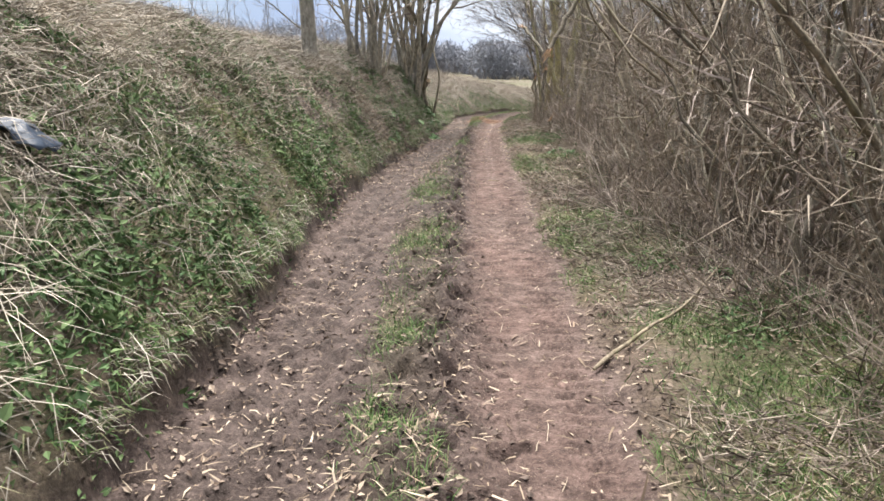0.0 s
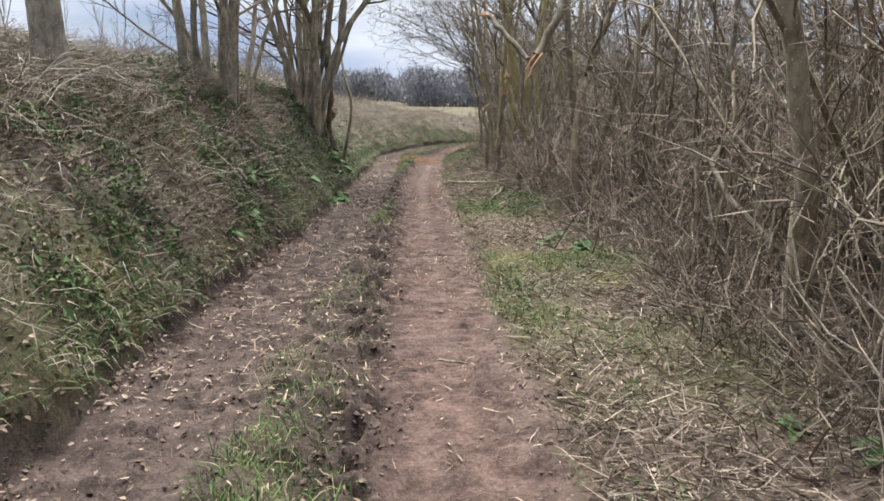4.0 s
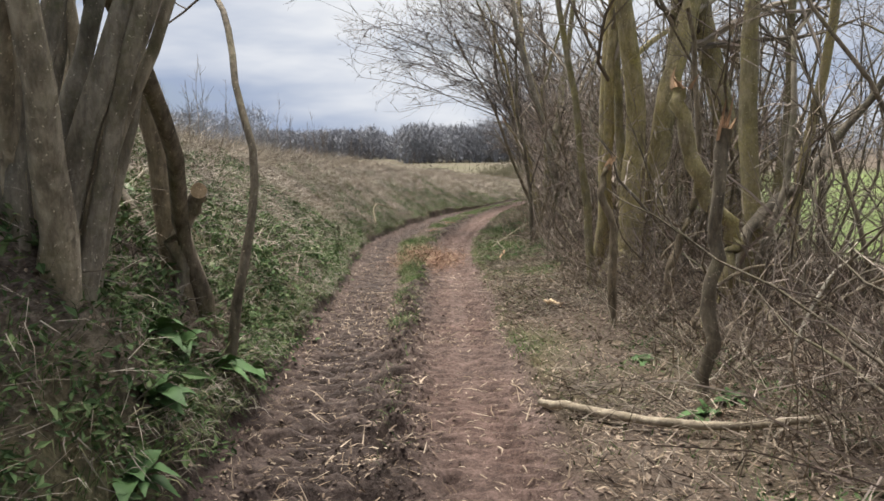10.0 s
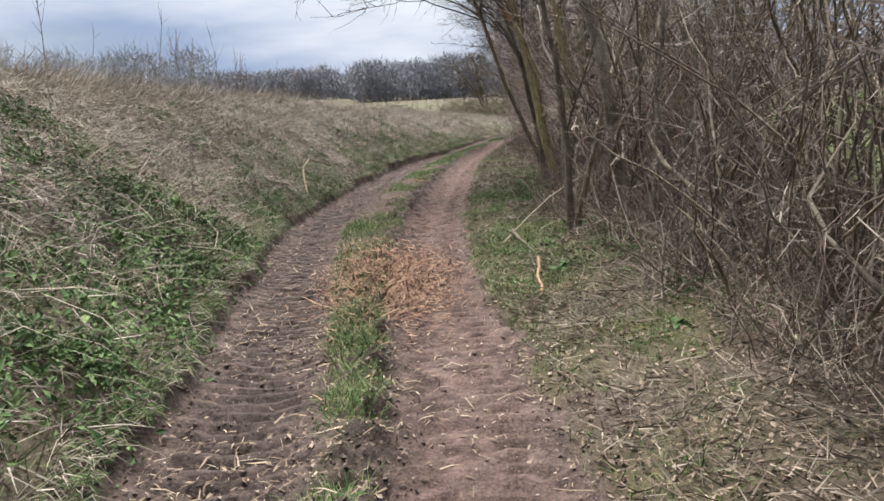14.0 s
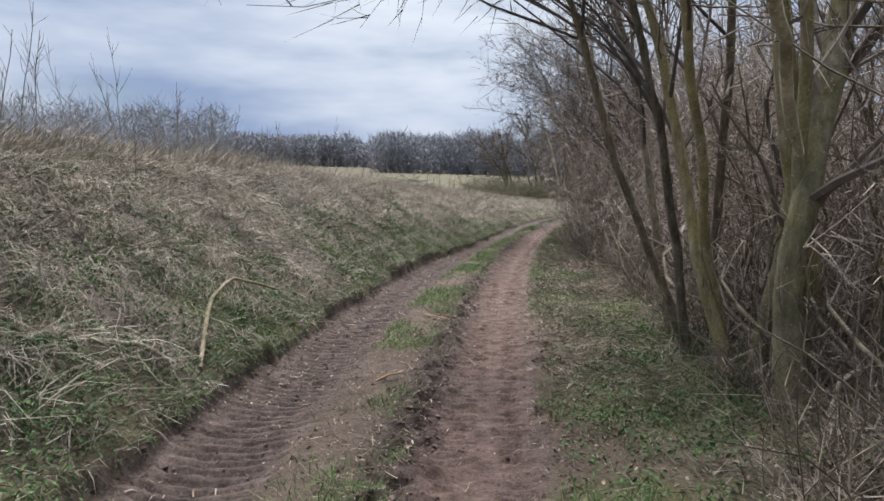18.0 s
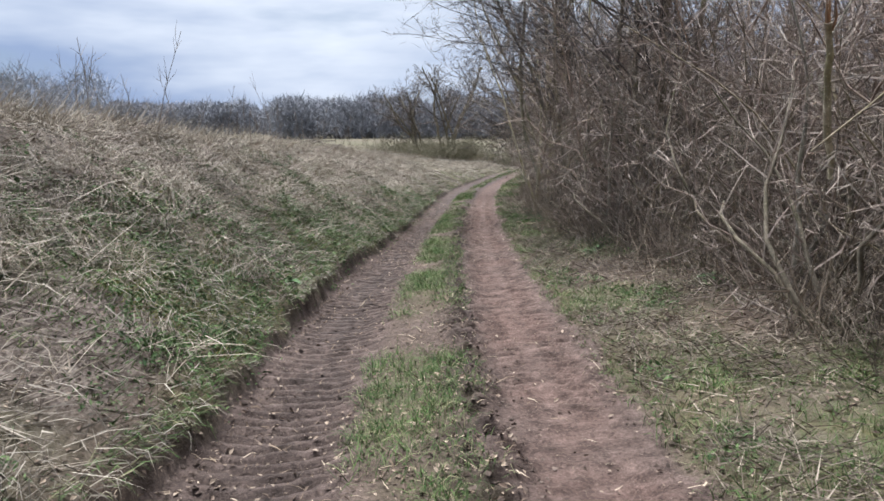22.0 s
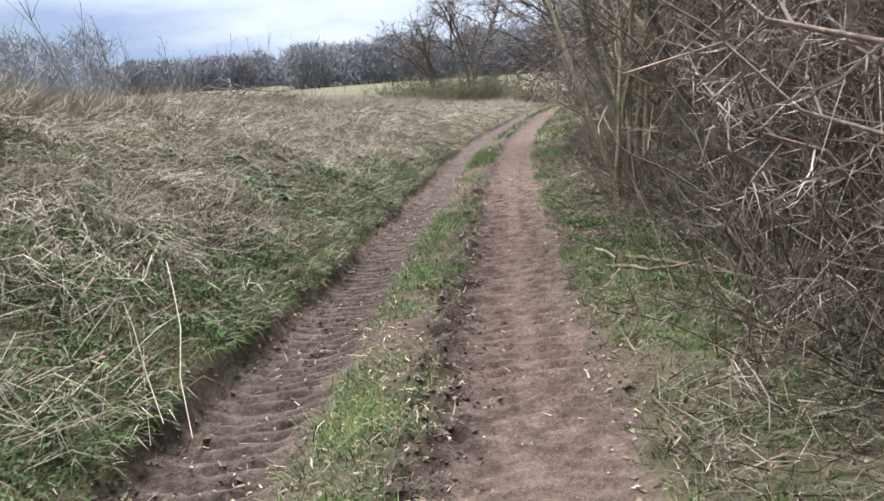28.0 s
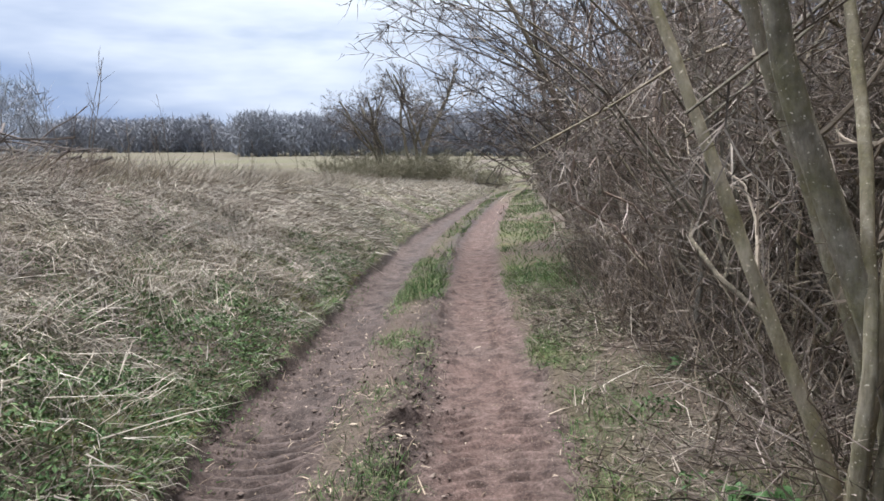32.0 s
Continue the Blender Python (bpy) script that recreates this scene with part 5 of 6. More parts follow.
tree("thorn_tree", 1.75, 44.6, [(0, 0, 5.6, 0.05, -0.06, 0), (0.4, 0.4, 6, 0.06, 0.0, 0.04), (0.1, 0.9, 5.6, 0.045, -0.12, 0.05), (0.8, 0.2, 6, 0.06, 0.1, 0)], "tall dark thorn tree crowded with fine branches", "hazel", "dark_twig", seed=18, first=16, second=8, third=10, low=0.2, reach=(0.22, 0.45), pull=(-0.15, 0), fine=0.0052)
tree("thorn_tree", 2.3, 49.2, [(0, 0, 5.6, 0.04, -0.25, 0.1), (0.3, 0.5, 5.8, 0.05, -0.2, 0.14), (0.2, 1.0, 5.6, 0.045, -0.25, 0.1), (0.7, 0.6, 6.2, 0.05, -0.05, 0.1)], "thorn tree whose fine branches fan out over the track", "hazel", "dark_twig", seed=19, first=17, second=8, third=10, low=0.3, reach=(0.3, 0.56), angle=(15, 55), pull=(-0.6, 0.1), fine=0.0052)

tree("thorn_tree", 4.2, 59.3, [(0, 0, 6.2, 0.05, -0.08, 0), (0.3, 0.4, 6.6, 0.06, 0.0, 0.04), (0.1, 0.9, 6.2, 0.05, -0.15, 0.05), (0.8, 0.2, 6.4, 0.06, 0.1, 0)], "tall dark thorn tree crowded with fine branches", "hazel", "dark_twig", seed=20, first=18, second=8, third=9, low=0.15, reach=(0.28, 0.52), pull=(-0.4, 0), fine=0.0075)
tree("thorn_tree", 5.3, 64.0, [(0, 0, 6.4, 0.05, -0.1, 0), (0.3, 0.5, 6.6, 0.06, 0.05, 0.04), (0.1, 1.0, 6.2, 0.05, -0.1, 0.05)], "tall dark thorn tree crowded with fine branches", "hazel", "dark_twig", seed=23, first=17, second=8, third=9, low=0.15, reach=(0.28, 0.5), pull=(-0.35, 0), fine=0.0085)

# ---- broken branches, sticks and stumps ----


def limb(name, pts, r0, r1, key, label, category="branch", torn=0.0, group=""):
    """A bent stick along a few points; torn: length of the splintered pale wood at its far end."""
    P = np.array(pts, float)
    s = np.linspace(0, 1, 3 * len(P))
    line = np.stack([np.interp(s, np.linspace(0, 1, len(P)), P[:, i]) for i in range(3)], -1)
    line[1:-1] = (line[:-2] + line[1:-1] * 2 + line[2:]) / 4
    g = np.random.default_rng(int(abs(P.sum()) * 1000) % 9973)
    line[1:-1] += g.normal(0, r0 * 0.35, line[1:-1].shape)
    R = (r0 + (r1 - r0) * s) * (1 + g.normal(0, 0.07, len(s)))
    R[0] *= 0.6
    base = line[0].copy()
    V, Q = tubes((line - base)[None], R[None], 7)
    cap = np.array([[0, 1, 2], [0, 2, 3], [0, 3, 4], [0, 4, 5], [0, 5, 6]])
    end = len(V) - 7 + cap[:, ::-1]
    me = mesh_of(name, V, Q, np.concatenate([cap, end]), M[key], True)
    if not torn:
        ob = tagged(new(name, me), label, category, group)
        ob.location = base
        return ob
    e = thing(name, Matrix.Translation(base), label, category, group)
    part("wood", me, e)
    d = unit(line[-1] - line[-2])
    n = 7
    at = np.tile(line[-1] - base - d * 0.04, (n, 1)) + g.normal(0, r1 * 0.5, (n, 3))
    tip = at + d * torn * g.uniform(0.4, 1.1, (n, 1)) + g.normal(0, r1 * 0.7, (n, 3))
    mid = (at + tip) / 2 + g.normal(0, r1 * 0.3, (n, 3))
    part("torn_end", mesh_of("torn_end", *tubes(np.stack([at, mid, tip], 1), np.tile(np.array([r1 * 0.4, r1 * 0.26, 0.0015]), (n, 1)), 4), None, M["split"]), e, "raw orange splintered wood", "stuff")
    return e


def ground_at(x, y, up=0.0):
    return (x, y, float(land(np.array(x - float(rut_x(y))), np.array(y))) + up)


limb("broken_branch", [(0.55, 13.9, 3.3), (0.2, 13.65, 2.75), (0.0, 13.5, 2.35)], 0.045, 0.04, "hazel", "snapped branch hanging in the hedge with raw orange wood", torn=0.42)
limb("broken_branch", [(-0.1, 13.3, 2.3), (-0.35, 13.6, 2.6), (-0.45, 13.8, 2.75)], 0.03, 0.026, "hazel", "snapped branch in the hedge with raw orange wood", torn=0.3)
limb("broken_branch", [(-0.35, 31.9, 2.5), (-0.65, 31.5, 3.0), (-0.82, 31.3, 3.22)], 0.03, 0.028, "pale", "snapped leaning branch in the hedge with torn orange end", torn=0.3)
limb("broken_branch", [(0.6, 38.9, 2.0), (0.35, 38.6, 2.55), (0.2, 38.4, 2.9)], 0.024, 0.02, "pale", "thin snapped branch in the hedge with orange torn end", torn=0.25)
limb("snapped_tree", [ground_at(-0.19, 19.95, -0.08), (-0.15, 19.96, 1.3), (-0.1, 19.98, 1.75), (-0.06, 20.0, 2.25)], 0.05, 0.036, "hazel", "slim trunk snapped off at breast height with torn orange wood", "tree stump", torn=0.2)
limb("snapped_tree", [ground_at(-0.34, 22.02, -0.08), (-0.33, 22.02, 1.49), (-0.46, 22.02, 1.91), (-0.37, 22.02, 2.1)], 0.04, 0.026, "hazel", "thin crooked dark stem snapped off above the verge", "tree stump", torn=0.14)
limb("crooked_tree", [ground_at(0.23, 21.32, -0.08), (0.41, 21.32, 1.33), (0.54, 21.34, 1.48), (0.27, 21.36, 1.77), (0.17, 21.36, 2.11), (0.05, 21.36, 2.44), (0.05, 21.36, 2.66)], 0.075, 0.055, "mossy", "crooked mossy stem bent like an elbow and snapped off", "tree stump", torn=0.16)
limb("crooked_tree", [(0.45, 21.4, 1.42), (0.7, 21.5, 1.62), (0.99, 21.59, 1.84), (1.3, 21.7, 2.05), (1.9, 21.9, 2.75)], 0.06, 0.03, "hazel", "bent bare limb growing out of a crooked stem", "branch")
limb("crooked_tree", [ground_at(0.05, 21.9, -0.05), (0.16, 21.9, 1.3), (0.34, 21.95, 1.7), (0.42, 22.0, 2.4), (0.3, 22.0, 3.4)], 0.045, 0.02, "hazel", "thin dark crooked stem in the gap of the hedge", "tree stump")
tree("hedge_tree", 0.7, 21.59, [(0, 0, 6.5, 0.075, -0.01, 0.0), (0.5, 0.5, 6, 0.05, 0.12, 0.05)], "dark upright trunk beside the gap in the hedge", "mossy", seed=33, first=9, third=5, low=0.35)
limb("split_stake", [ground_at(0.07, 17.4, -0.05), (0.07, 17.4, 0.85), (0.09, 17.4, 1.02)], 0.04, 0.03, "hazel", "short stump split to a pale point", "tree stump", torn=0.22)
limb("stick", [ground_at(0.27, 3.52, 0.03), ground_at(0.5, 3.85, 0.05), ground_at(0.85, 4.25, 0.12), ground_at(1.1, 4.5, 0.3)], 0.014, 0.005, "hazel", "bare forked stick lying on the edge of the verge", "stick", group="sticks")
limb("stick", [ground_at(-1.2, 19.9, 0.04), ground_at(-0.95, 19.62, 0.05), ground_at(-0.5, 19.32, 0.05), ground_at(0.1, 19.1, 0.08)], 0.032, 0.02, "bleached", "long barkless pale log lying on the verge", "stick", group="sticks")
limb("stick", [ground_at(-0.14, 18.35, 0.06), ground_at(-0.2, 17.9, 0.05), ground_at(-0.32, 17.3, 0.04), ground_at(-0.41, 16.9, 0.02)], 0.022, 0.02, "bleached", "bleached crooked stick lying in the litter", "stick", group="sticks")
limb("stick", [ground_at(-1.25, 29.2, 0.03), ground_at(-0.6, 30.2, 0.35), (0.2, 31.0, 1.35)], 0.012, 0.006, "pale", "long thin stick leaning into the hedge", "stick", group="sticks")
limb("dead_branch", [ground_at(1.0, 48.75, 0.03), ground_at(1.15, 48.3, 0.06), ground_at(1.3, 47.8, 0.05)], 0.022, 0.014, "hazel", "dark dead branch lying on the verge", "branch")
limb("root_branch", [ground_at(-1.0, 28.7, 0.02), ground_at(-1.15, 29.3, 0.16), ground_at(-1.05, 29.75, 0.05), ground_at(-1.2, 30.2, 0.03)], 0.02, 0.011, "hazel", "crooked dark root lying at the edge of the grass", "branch")
limb("torn_bark", [ground_at(-1.05, 28.1, 0.1), ground_at(-1.08, 27.8, 0.05), ground_at(-1.14, 27.5, 0.07), ground_at(-1.15, 27.2, 0.03)], 0.016, 0.01, "split", "strip of torn orange bark on the verge", "bark", torn=0.2)
limb("split_wood", [ground_at(0.84, 49.05, 0.05), ground_at(0.87, 48.85, 0.04), ground_at(0.9, 48.68, 0.03)], 0.02, 0.012, "bleached", "pale split end of a branch lying in the grass", "branch", torn=0.08)
limb("dead_branch", [ground_at(0.75, 48.5, 0.04), ground_at(0.86, 48.2, 0.08), ground_at(0.97, 47.95, 0.1), ground_at(1.2, 47.6, 0.2)], 0.017, 0.01, "hazel", "forked grey branch lying on the verge", "branch")
limb("stick", [ground_at(-2.68, 34.02, 0.03), ground_at(-2.58, 34.1, 0.05), ground_at(-2.48, 34.2, 0.03)], 0.012, 0.006, "split", "short orange splinter of wood on the mud", "stick", group="sticks")
limb("stick", [ground_at(-2.4, 37.1, 0.03), ground_at(-2.25, 36.9, 0.05), ground_at(-2.08, 36.72, 0.03)], 0.01, 0.006, "split", "short orange splinter of wood on the mud", "stick", group="sticks")
limb("stick", [ground_at(-0.8, 10.3, 0.02), ground_at(-0.7, 10.24, 0.03), ground_at(-0.62, 10.3, 0.02)], 0.008, 0.005, "hazel", "short dark twig lying in the rut", "stick", group="sticks")
limb("log_end", [ground_at(-0.84, 23.2, 0.05), ground_at(-0.76, 23.1, 0.06), ground_at(-0.7, 23.0, 0.05)], 0.024, 0.018, "fresh", "short orange chunk of split wood in the litter", "branch", torn=0.06)

limb("root_branch", [ground_at(-4.0, 33.7, 0.05), ground_at(-4.2, 34.6, 0.2), ground_at(-4.15, 35.1, 0.35), ground_at(-3.8, 35.5, 0.4)], 0.022, 0.012, "hazel", "crooked grey branch stuck in the dead grass of the bank", "branch")
limb("stick", [ground_at(-4.5, 33.05, 0.05), ground_at(-4.3, 33.25, 0.12), ground_at(-4.1, 33.45, 0.1)], 0.024, 0.02, "pale", "stout barked stick lying on the bank", "stick", group="sticks")
limb("stick", [ground_at(-2.95, 45.85, 0.06), ground_at(-2.7, 45.65, 0.07), ground_at(-2.45, 45.5, 0.05)], 0.012, 0.01, "bleached", "thin bleached stick lying on the bank", "stick", group="sticks")
limb("cut_stump", [ground_at(-3.42, 19.97, -0.1), (-3.36, 19.94, 1.75), (-3.25, 19.89, 1.9), (-3.19, 19.84, 1.98)], 0.06, 0.05, "grey", "sawn-off hazel stem with a pale cut face", "tree stump")


def cut_face():
    bm = bmesh.new()
    bmesh.ops.create_cone(bm, cap_ends=True, segments=14, radius1=0.047, radius2=0.044, depth=0.05)
    me = bpy.data.meshes.new("cut_log")
    bm.to_mesh(me)
    bm.free()
    me.materials.append(M["fresh"])
    ob = new("cut_face", me)
    stump = bpy.data.objects["cut_stump"]
    ob.parent = stump
    ob.matrix_world = look((-3.19, 19.82, 1.98), (-1.9, 16.5, 2.2))
    tagged(ob, "pale round sawn face")


bpy.context.view_layer.update()
cut_face()


def bundle(x0, y0, x1, y1, n, seed, label):
    """Dead stalks lying together on the ground."""
    g = np.random.default_rng(seed)
    at, to = np.array(ground_at(x0, y0, 0.05)), np.array(ground_at(x1, y1, 0.06))
    e = thing("stalk_bundle", Matrix.Translation(at), label, "dead stalks", "stalk bundles")
    for _ in range(n):
        a, b = at + g.normal(0, 0.09, 3) * (1, 1, 0.3), to + g.normal(0, 0.16, 3) * (1, 1, 0.4)
        f = np.linspace(0, 1, 5)[:, None]
        line = a * (1 - f) + b * f + g.normal(0, 0.012, (5, 3))
        line[:, 2] = np.maximum(line[:, 2], [ground_at(p[0], p[1], 0.015)[2] for p in line])
        part("stalk", mesh_of("stalk", *tubes((line - at)[None], taper(1, 5, 0.0035, 0.002), 4), None, M["dry_stem"]), e)


bundle(-2.9, 48.3, -2.3, 48.4, 11, 1, "bundle of broken pale reed-like stalks on the bank")
bundle(-2.5, 47.6, -2.1, 46.1, 9, 2, "bundle of broken pale reed-like stalks on the bank")


def crumpled_sheet():
    g = np.random.default_rng(29)
    n, m = 9, 7
    a, b = np.meshgrid(np.linspace(-1, 1, n), np.linspace(-1, 1, m), indexing="ij")
    z = 0.05 * value_noise(a * 2.2, b * 2.2, 1.0, 5) + 0.05 * np.exp(-((a - 0.2) ** 2) * 6) + g.normal(0, 0.006, a.shape)
    V = np.stack([a * 0.2 + 0.03 * b, b * 0.11, z], -1)
    i = np.arange(n * m).reshape(n, m)
    Q = np.stack([i[:-1, :-1], i[:-1, 1:], i[1:, 1:], i[1:, :-1]], -1)
    ob = new("plastic_sheet", mesh_of("plastic_sheet", V.reshape(-1, 3), Q, None, M["plastic"], True))
    solid = ob.modifiers.new("thickness", "SOLIDIFY")
    solid.thickness = 0.004
    ob.matrix_world = Matrix.LocRotScale(ground_at(-2.5, 3.1, 0.06), Euler((0.15, 0.5, 0.5)), (1, 1, 1))
    tagged(ob, "crumpled dark blue plastic scrap half buried in the weeds", "plastic scrap")


crumpled_sheet()

# brushwood left at the foot of the hedge
def build_brush():
    g = np.random.default_rng(23)
    for i in range(74):
        y = g.uniform(11.5, 22.5) if i < 52 else g.uniform(27, 53)
        u = float(hedge_foot(y)) + g.uniform(-0.1, 1.5 if i < 52 else 0.9)
        x = float(rut_x(y)) + u
        a = g.normal(0.3, 0.6)
        d = np.array([math.cos(a), math.sin(a)]) * g.uniform(0.5, 1.0)
        h = g.uniform(0.1, 0.75)
        pts = [ground_at(x, y, 0.02)]
        for k in (1, 2, 3):
            px, py = x + d[0] * k * 0.7 + g.normal(0, 0.12), y + d[1] * k * 0.7 + g.normal(0, 0.12)
            pts.append(ground_at(px, py, 0.04 + h * math.sin(k) + g.uniform(0, 0.1)))
        limb("dead_branch", pts, g.uniform(0.008, 0.026), 0.005, ["hazel", "grey", "bleached"][int(g.integers(3))], "bare dead branch lying in the foot of the hedge", "branch", group="brushwood")


build_brush()


def brush_pile(x, y, n, seed, label):
    """Cut branches thrown on a heap."""
    g = np.random.default_rng(seed)
    at = np.array(ground_at(x, y))
    e = thing("brush_pile", Matrix.Translation(at), label, "brushwood")
    for _ in range(n):
        a, up = g.uniform(0, math.tau), g.uniform(0.03, 0.5)
        way = np.array([math.cos(a), math.sin(a), g.normal(0.0, 0.25)])
        line = grow(g, np.array([[g.normal(0, 0.3), g.normal(0, 0.3), up]]) - way * 0.6, way[None], np.array([g.uniform(0.8, 1.9)]), 7, 0.12, -0.02)
        line[..., 2] = np.maximum(line[..., 2], 0.02)
        twigs, _ = sprout(g, line, 6, 0.2, 0.95, (20, 60), (0.15, 0.35), 4, 0.15, 0.03)
        solid = joined([tubes(line, taper(1, 7, 0.018, 0.006), 5), tubes(twigs, taper(len(twigs), 4, 0.006, 0.002), 3)])
        part("branch", mesh_of("branch", *solid, None, M["dark_twig"]), e)


brush_pile(-3.5, 59.4, 34, 45, "dark heap of cut branches on top of the bank")

# ---- plants of the verge ----


def rosette_meshes(seed, n=16, size=0.065):
    """Broad leaves of a rosette, each a curved strip with wavy edges and a mesh of its own."""
    g = np.random.default_rng(seed)
    a, lift = g.uniform(0, math.tau, n), g.uniform(0.3, 1.5, n)
    L = size * g.uniform(1.3, 3.0, n)
    d = unit(np.stack([np.cos(a), np.sin(a), lift], -1))
    side = unit(np.cross(d, np.array([0, 0, 1.0])) + g.normal(0, 0.2, (n, 3)))
    up = np.cross(side, d)
    f = np.linspace(0, 1, 6)
    wide = np.array([0.06, 0.75, 1.0, 0.85, 0.5, 0.03])
    rows = []
    for k in range(6):
        mid = d * (L * f[k])[:, None] - np.array([0, 0, 1.0]) * (L * 0.55 * f[k] ** 2.2)[:, None]
        w = (L * 0.2 * wide[k])[:, None] * g.uniform(0.85, 1.15, (n, 1))
        wave = up * w * g.uniform(0.1, 0.7, (n, 1))
        rows.append(np.stack([mid + side * w + wave, mid, mid - side * w + wave], 1))
    V = np.stack(rows, 1)
    i = np.arange(18).reshape(6, 3)
    Q = np.stack([i[:-1, :-1], i[:-1, 1:], i[1:, 1:], i[1:, :-1]], -1)
    return [mesh_of("leaf", V[k].reshape(-1, 3), Q, None, M["ivy"], True) for k in range(n)]


def stalk_mesh(seed, h=1.0):
    g = np.random.default_rng(seed)
    P = grow(g, np.array([[0, 0, -0.03]]), np.array([[0.05, 0.0, 1.0]]), np.array([h]), 7, 0.07, 0.0)
    P1, _ = sprout(g, P, 9, 0.4, 0.98, (15, 50), (0.12, 0.3), 4, 0.12, 0.1)
    return mesh_of("weed_stalk", *joined([tubes(P, taper(1, 7, 0.006, 0.0025), 4), tubes(P1, taper(len(P1), 4, 0.003, 0.0015), 3)]), None, M["weed_stalk"])


ROSETTES = [rosette_meshes(71 + i, 14 + 3 * i) for i in range(4)]
TALL = [stalk_mesh(81 + i, 0.9 + 0.2 * i) for i in range(4)]


def build_plants():
    g = np.random.default_rng(13)
    spots = [(0.1, 13.4, 1.0), (0.25, 13.7, 1.0), (0.29, 16.2, 1.3), (-0.3, 19.6, 1.2), (-0.1, 19.75, 1.0), (0.45, 13.1, 1.2), (0.95, 8.9, 1.0), (0.75, 9.2, 0.8), (0.3, 8.5, 0.9), (0.2, 22.1, 1.3), (-2.75, 13.1, 1.4), (-2.95, 13.7, 1.3), (-2.65, 12.2, 1.1), (-3.2, 19.45, 1.5), (-3.1, 19.7, 1.7), (-3.05, 20.0, 1.4), (-3.25, 19.2, 1.6), (-2.9, 18.2, 1.4), (-2.75, 17.6, 1.6), (-2.6, 17.1, 1.5), (-2.85, 17.3, 1.3), (-3.0, 18.6, 1.5), (-2.45, 51.3, 1.5), (-2.6, 51.5, 1.6), (-2.9, 51.9, 1.4), (-2.3, 51.6, 1.3),
             (-2.9, 16.0, 1.5), (-2.75, 16.5, 1.2), (-0.9, 27.9, 1.0), (0.6, 35.0, 1.0), (1.3, 47.4, 1.1), (1.0, 48.0, 0.9), (1.9, 52.2, 1.1), (-2.1, 50.9, 1.7), (-1.95, 50.6, 1.5), (-2.3, 50.7, 1.6), (-2.2, 51.2, 1.3), (-1.85, 51.0, 1.2)]
    for _ in range(46):
        y = g.uniform(0, 56)
        u = float(hedge_foot(y)) - g.uniform(-0.1, 0.7) if g.uniform() < 0.4 else float(bank_foot(y)) - g.uniform(0.1, 1.6)
        spots.append((float(rut_x(y)) + u, y, g.uniform(0.6, 1.2)))
    for x, y, size in spots:
        p = ground_at(x, y, -0.01)
        e = thing("dock_plant", Matrix.LocRotScale(p, Euler((g.normal(0, 0.12), g.normal(0, 0.12), g.uniform(0, 6.28))), (size,) * 3), "broad-leaved green dock rosette growing from the litter", "dock plant", "dock plants")
        for me in ROSETTES[int(g.integers(4))]:
            part("leaf", me, e)
    for _ in range(220):
        y = g.uniform(-1, 68)
        u = float(bank_foot(y)) - g.uniform(1.9, 6.0)
        ob = new("weed_stalk", TALL[int(g.integers(4))])
        ob.matrix_world = Matrix.LocRotScale(ground_at(float(rut_x(y)) + u, y), Euler((g.normal(0, 0.12), g.normal(0.05, 0.12), g.uniform(0, 6.28))), (g.uniform(0.7, 1.3),) * 3)
        tagged(ob, "tall dry branching weed stalk on the top of the bank", "weed stalk", "weed stalks")


build_plants()

# ---- the distance ----


def far_wood(name, seed, b0, b1, d0, d1, n, h, label, wide=1.0, dense=100):
    """Bare trees far off, between two bearings (degrees left of +y) and two distances."""
    g = np.random.default_rng(seed)
    b, d = np.radians(g.uniform(b0, b1, n)), g.uniform(d0, d1, n)
    x, y = -np.sin(b) * d - 1, 30 + np.cos(b) * d
    at = np.stack([x, y, land(x - rut_x(y), y, False) - 0.3], -1)
    ht = h * (0.85 + 0.2 * value_noise(np.degrees(b), 0 * b, 0.6, seed)) * g.uniform(0.85, 1.1, n)
    k = dense
    tall = np.repeat(ht, k)
    f = g.uniform(0.05, 0.85, n * k)
    girth = tall * 0.2 * np.sqrt(np.clip(1 - ((f - 0.5) / 0.5) ** 2, 0.05, 1))
    root = np.repeat(at, k, 0) + np.stack([g.normal(0, 0.6, n * k) * girth, g.normal(0, 0.6, n * k) * girth, tall * f], -1)
    head = np.stack([g.normal(0, 0.6, n * k), g.normal(0, 0.6, n * k), g.uniform(0.1, 1.2, n * k)], -1)
    crown = spikes(g, root, head, np.repeat(ht, k) * g.uniform(0.08, 0.24, n * k), g.uniform(0.12, 0.3, n * k) * wide)
    trunk = blades(g, at, leaning(g, n, 1.0, 0.05), ht * 0.7, np.full(n, 0.5) * wide, np.zeros(n))
    # the haze over the far trees is in their material's colour
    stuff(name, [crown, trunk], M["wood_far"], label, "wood")


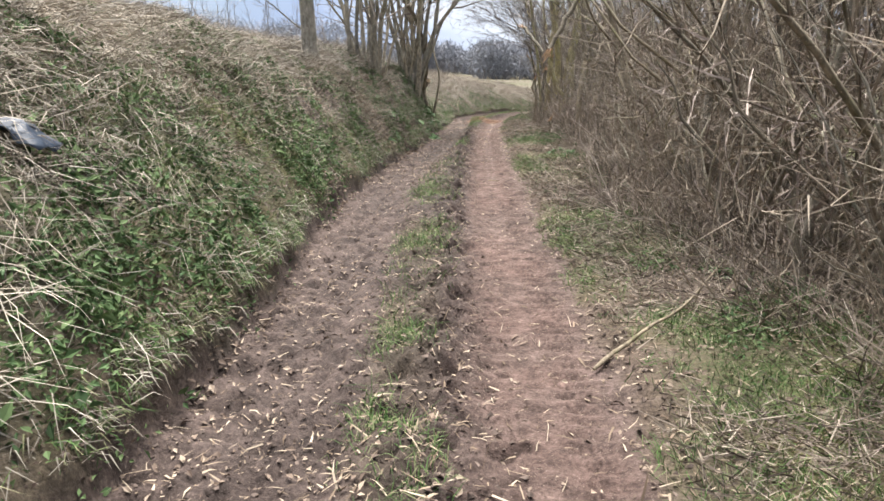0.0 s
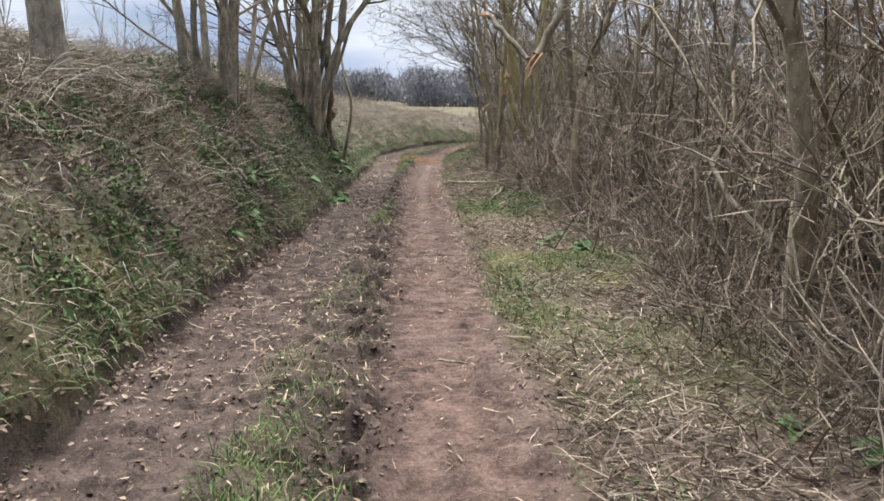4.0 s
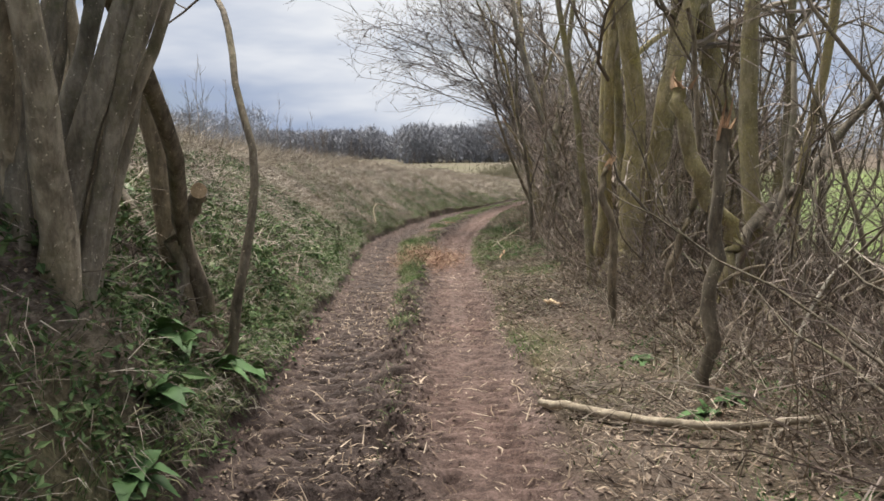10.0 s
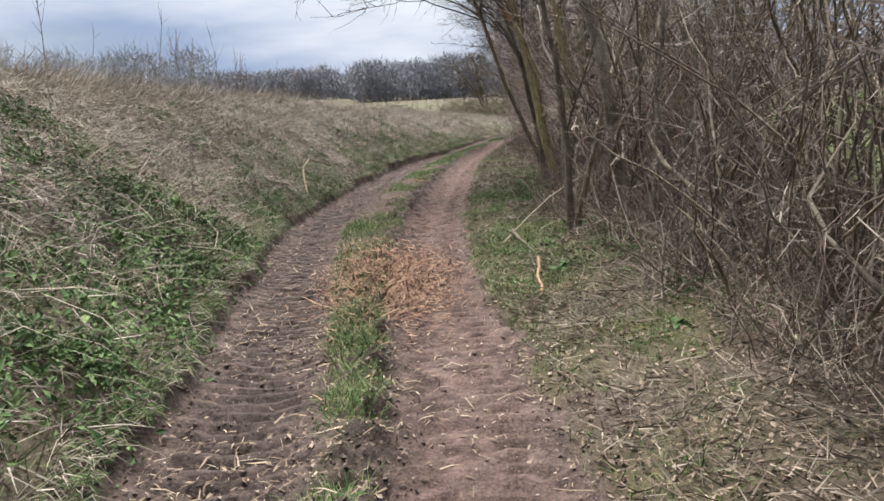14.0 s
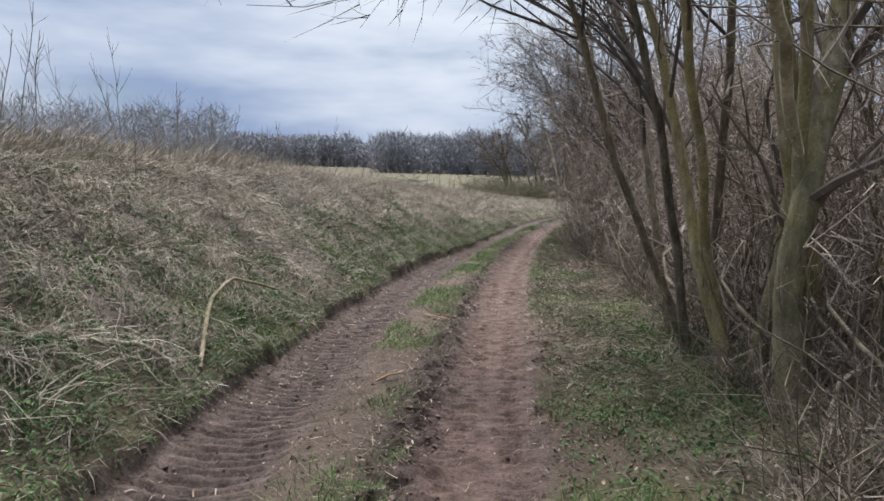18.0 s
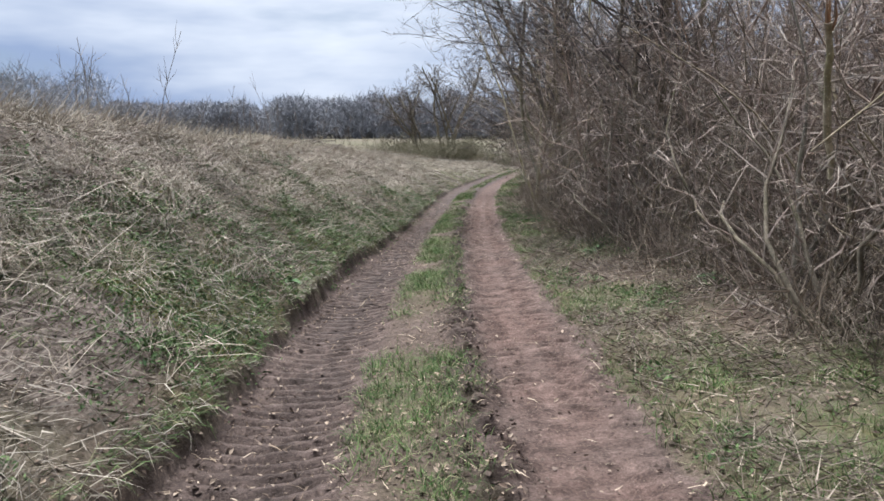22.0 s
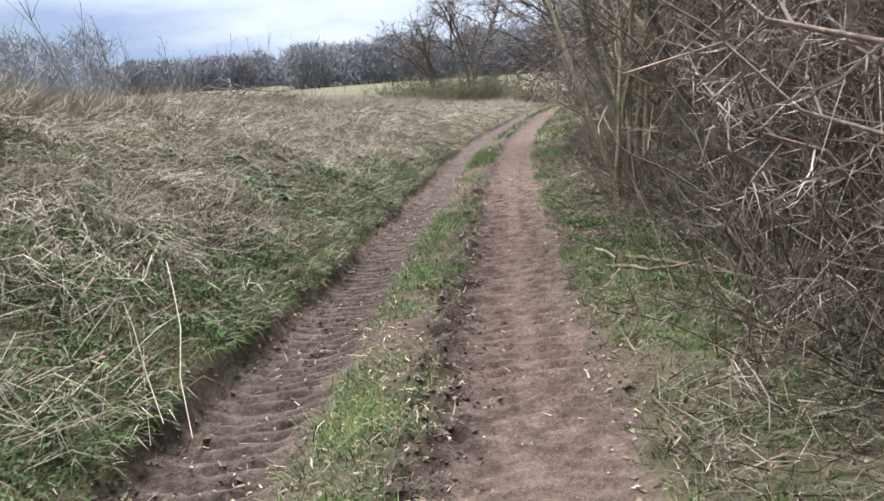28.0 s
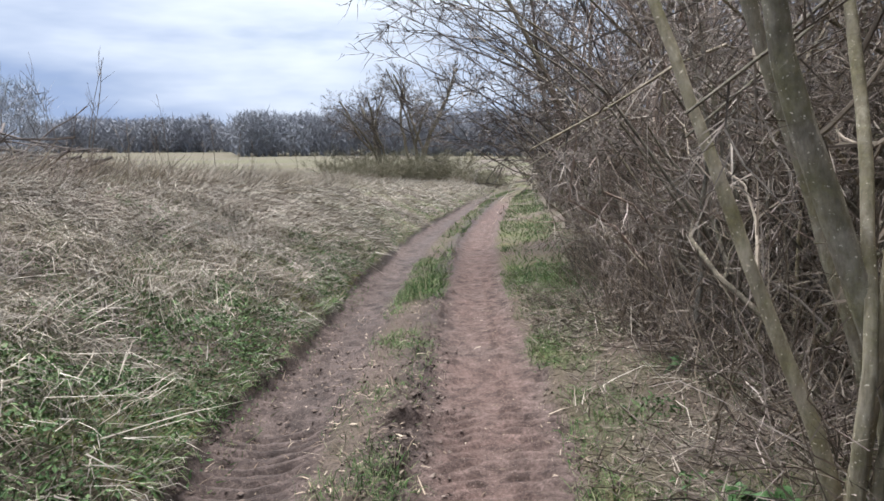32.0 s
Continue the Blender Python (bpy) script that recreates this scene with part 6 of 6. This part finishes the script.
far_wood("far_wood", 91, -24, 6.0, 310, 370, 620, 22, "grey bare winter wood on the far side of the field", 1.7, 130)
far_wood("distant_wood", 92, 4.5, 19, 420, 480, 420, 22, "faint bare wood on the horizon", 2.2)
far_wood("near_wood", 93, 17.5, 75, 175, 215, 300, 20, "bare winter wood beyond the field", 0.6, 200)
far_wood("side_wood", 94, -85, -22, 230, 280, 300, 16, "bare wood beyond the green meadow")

SCRUB = [shrub_meshes(95 + i, stems=18, height=3.6, lean=0.7, r0=0.025, base=1.2, shoots=7, twigs=4, twig_key="bush_far", sides=3, long=(0.2, 0.45), fine=0.014, wob=0.22) for i in range(2)]


def build_distance():
    g = np.random.default_rng(17)
    for i in range(26):
        x = 0.5 + i * 0.5 + g.uniform(-0.3, 0.3)
        y = 112 + g.uniform(-3, 7) + 0.25 * i
        e = thing("scrub_bush", Matrix.LocRotScale((x, y, ground_at(x, y)[2] - 0.05), Euler((0, 0, g.uniform(0, 6.28))), (g.uniform(0.75, 1.1),) * 3), "olive-brown leafless bush at the end of the field", "bush", "scrub bushes")
        for nm, me in zip(("trunk", "crown"), SCRUB[i % 2]):
            part(nm, me, e, kind="stuff" if nm == "crown" else "")
    for dx, dy in ((0, 0), (0.7, 0.5), (-0.5, 0.6), (0.2, 1.1), (1.2, 0.2)):
        x, y = 14.2 + dx, 112 + dy
        e = thing("round_bush", Matrix.LocRotScale((x, y, ground_at(x, y)[2] - 0.05), Euler((0, 0, g.uniform(0, 6.28))), (0.62, 0.62, 0.62)), "low rounded dark bush where the track bends", "bush", "bushes at the bend")
        for nm, me in zip(("trunk", "crown"), SCRUB[1]):
            part(nm, me, e, kind="stuff" if nm == "crown" else "")


build_distance()
for fx, fy, fh, seed in ((9.8, 124, 15.0, 21), (5.9, 126, 12.5, 22)):
    tree("field_tree", fx, fy, [(0, 0, fh * 0.8, 0.28, 0.03, 0), (0.15, 0.1, fh * 0.75, 0.17, 0.4, 0.05), (-0.15, 0, fh * 0.75, 0.18, -0.38, 0.1), (0, 0.2, fh * 0.8, 0.15, 0.2, 0.3), (0.05, -0.2, fh * 0.7, 0.15, -0.2, -0.3)], "bare spreading tree at the edge of the field", "hazel", "dark_twig", seed=seed, first=13, second=6, third=6, low=0.3, reach=(0.3, 0.5), angle=(30, 75), fine=0.026, bend=0.1)
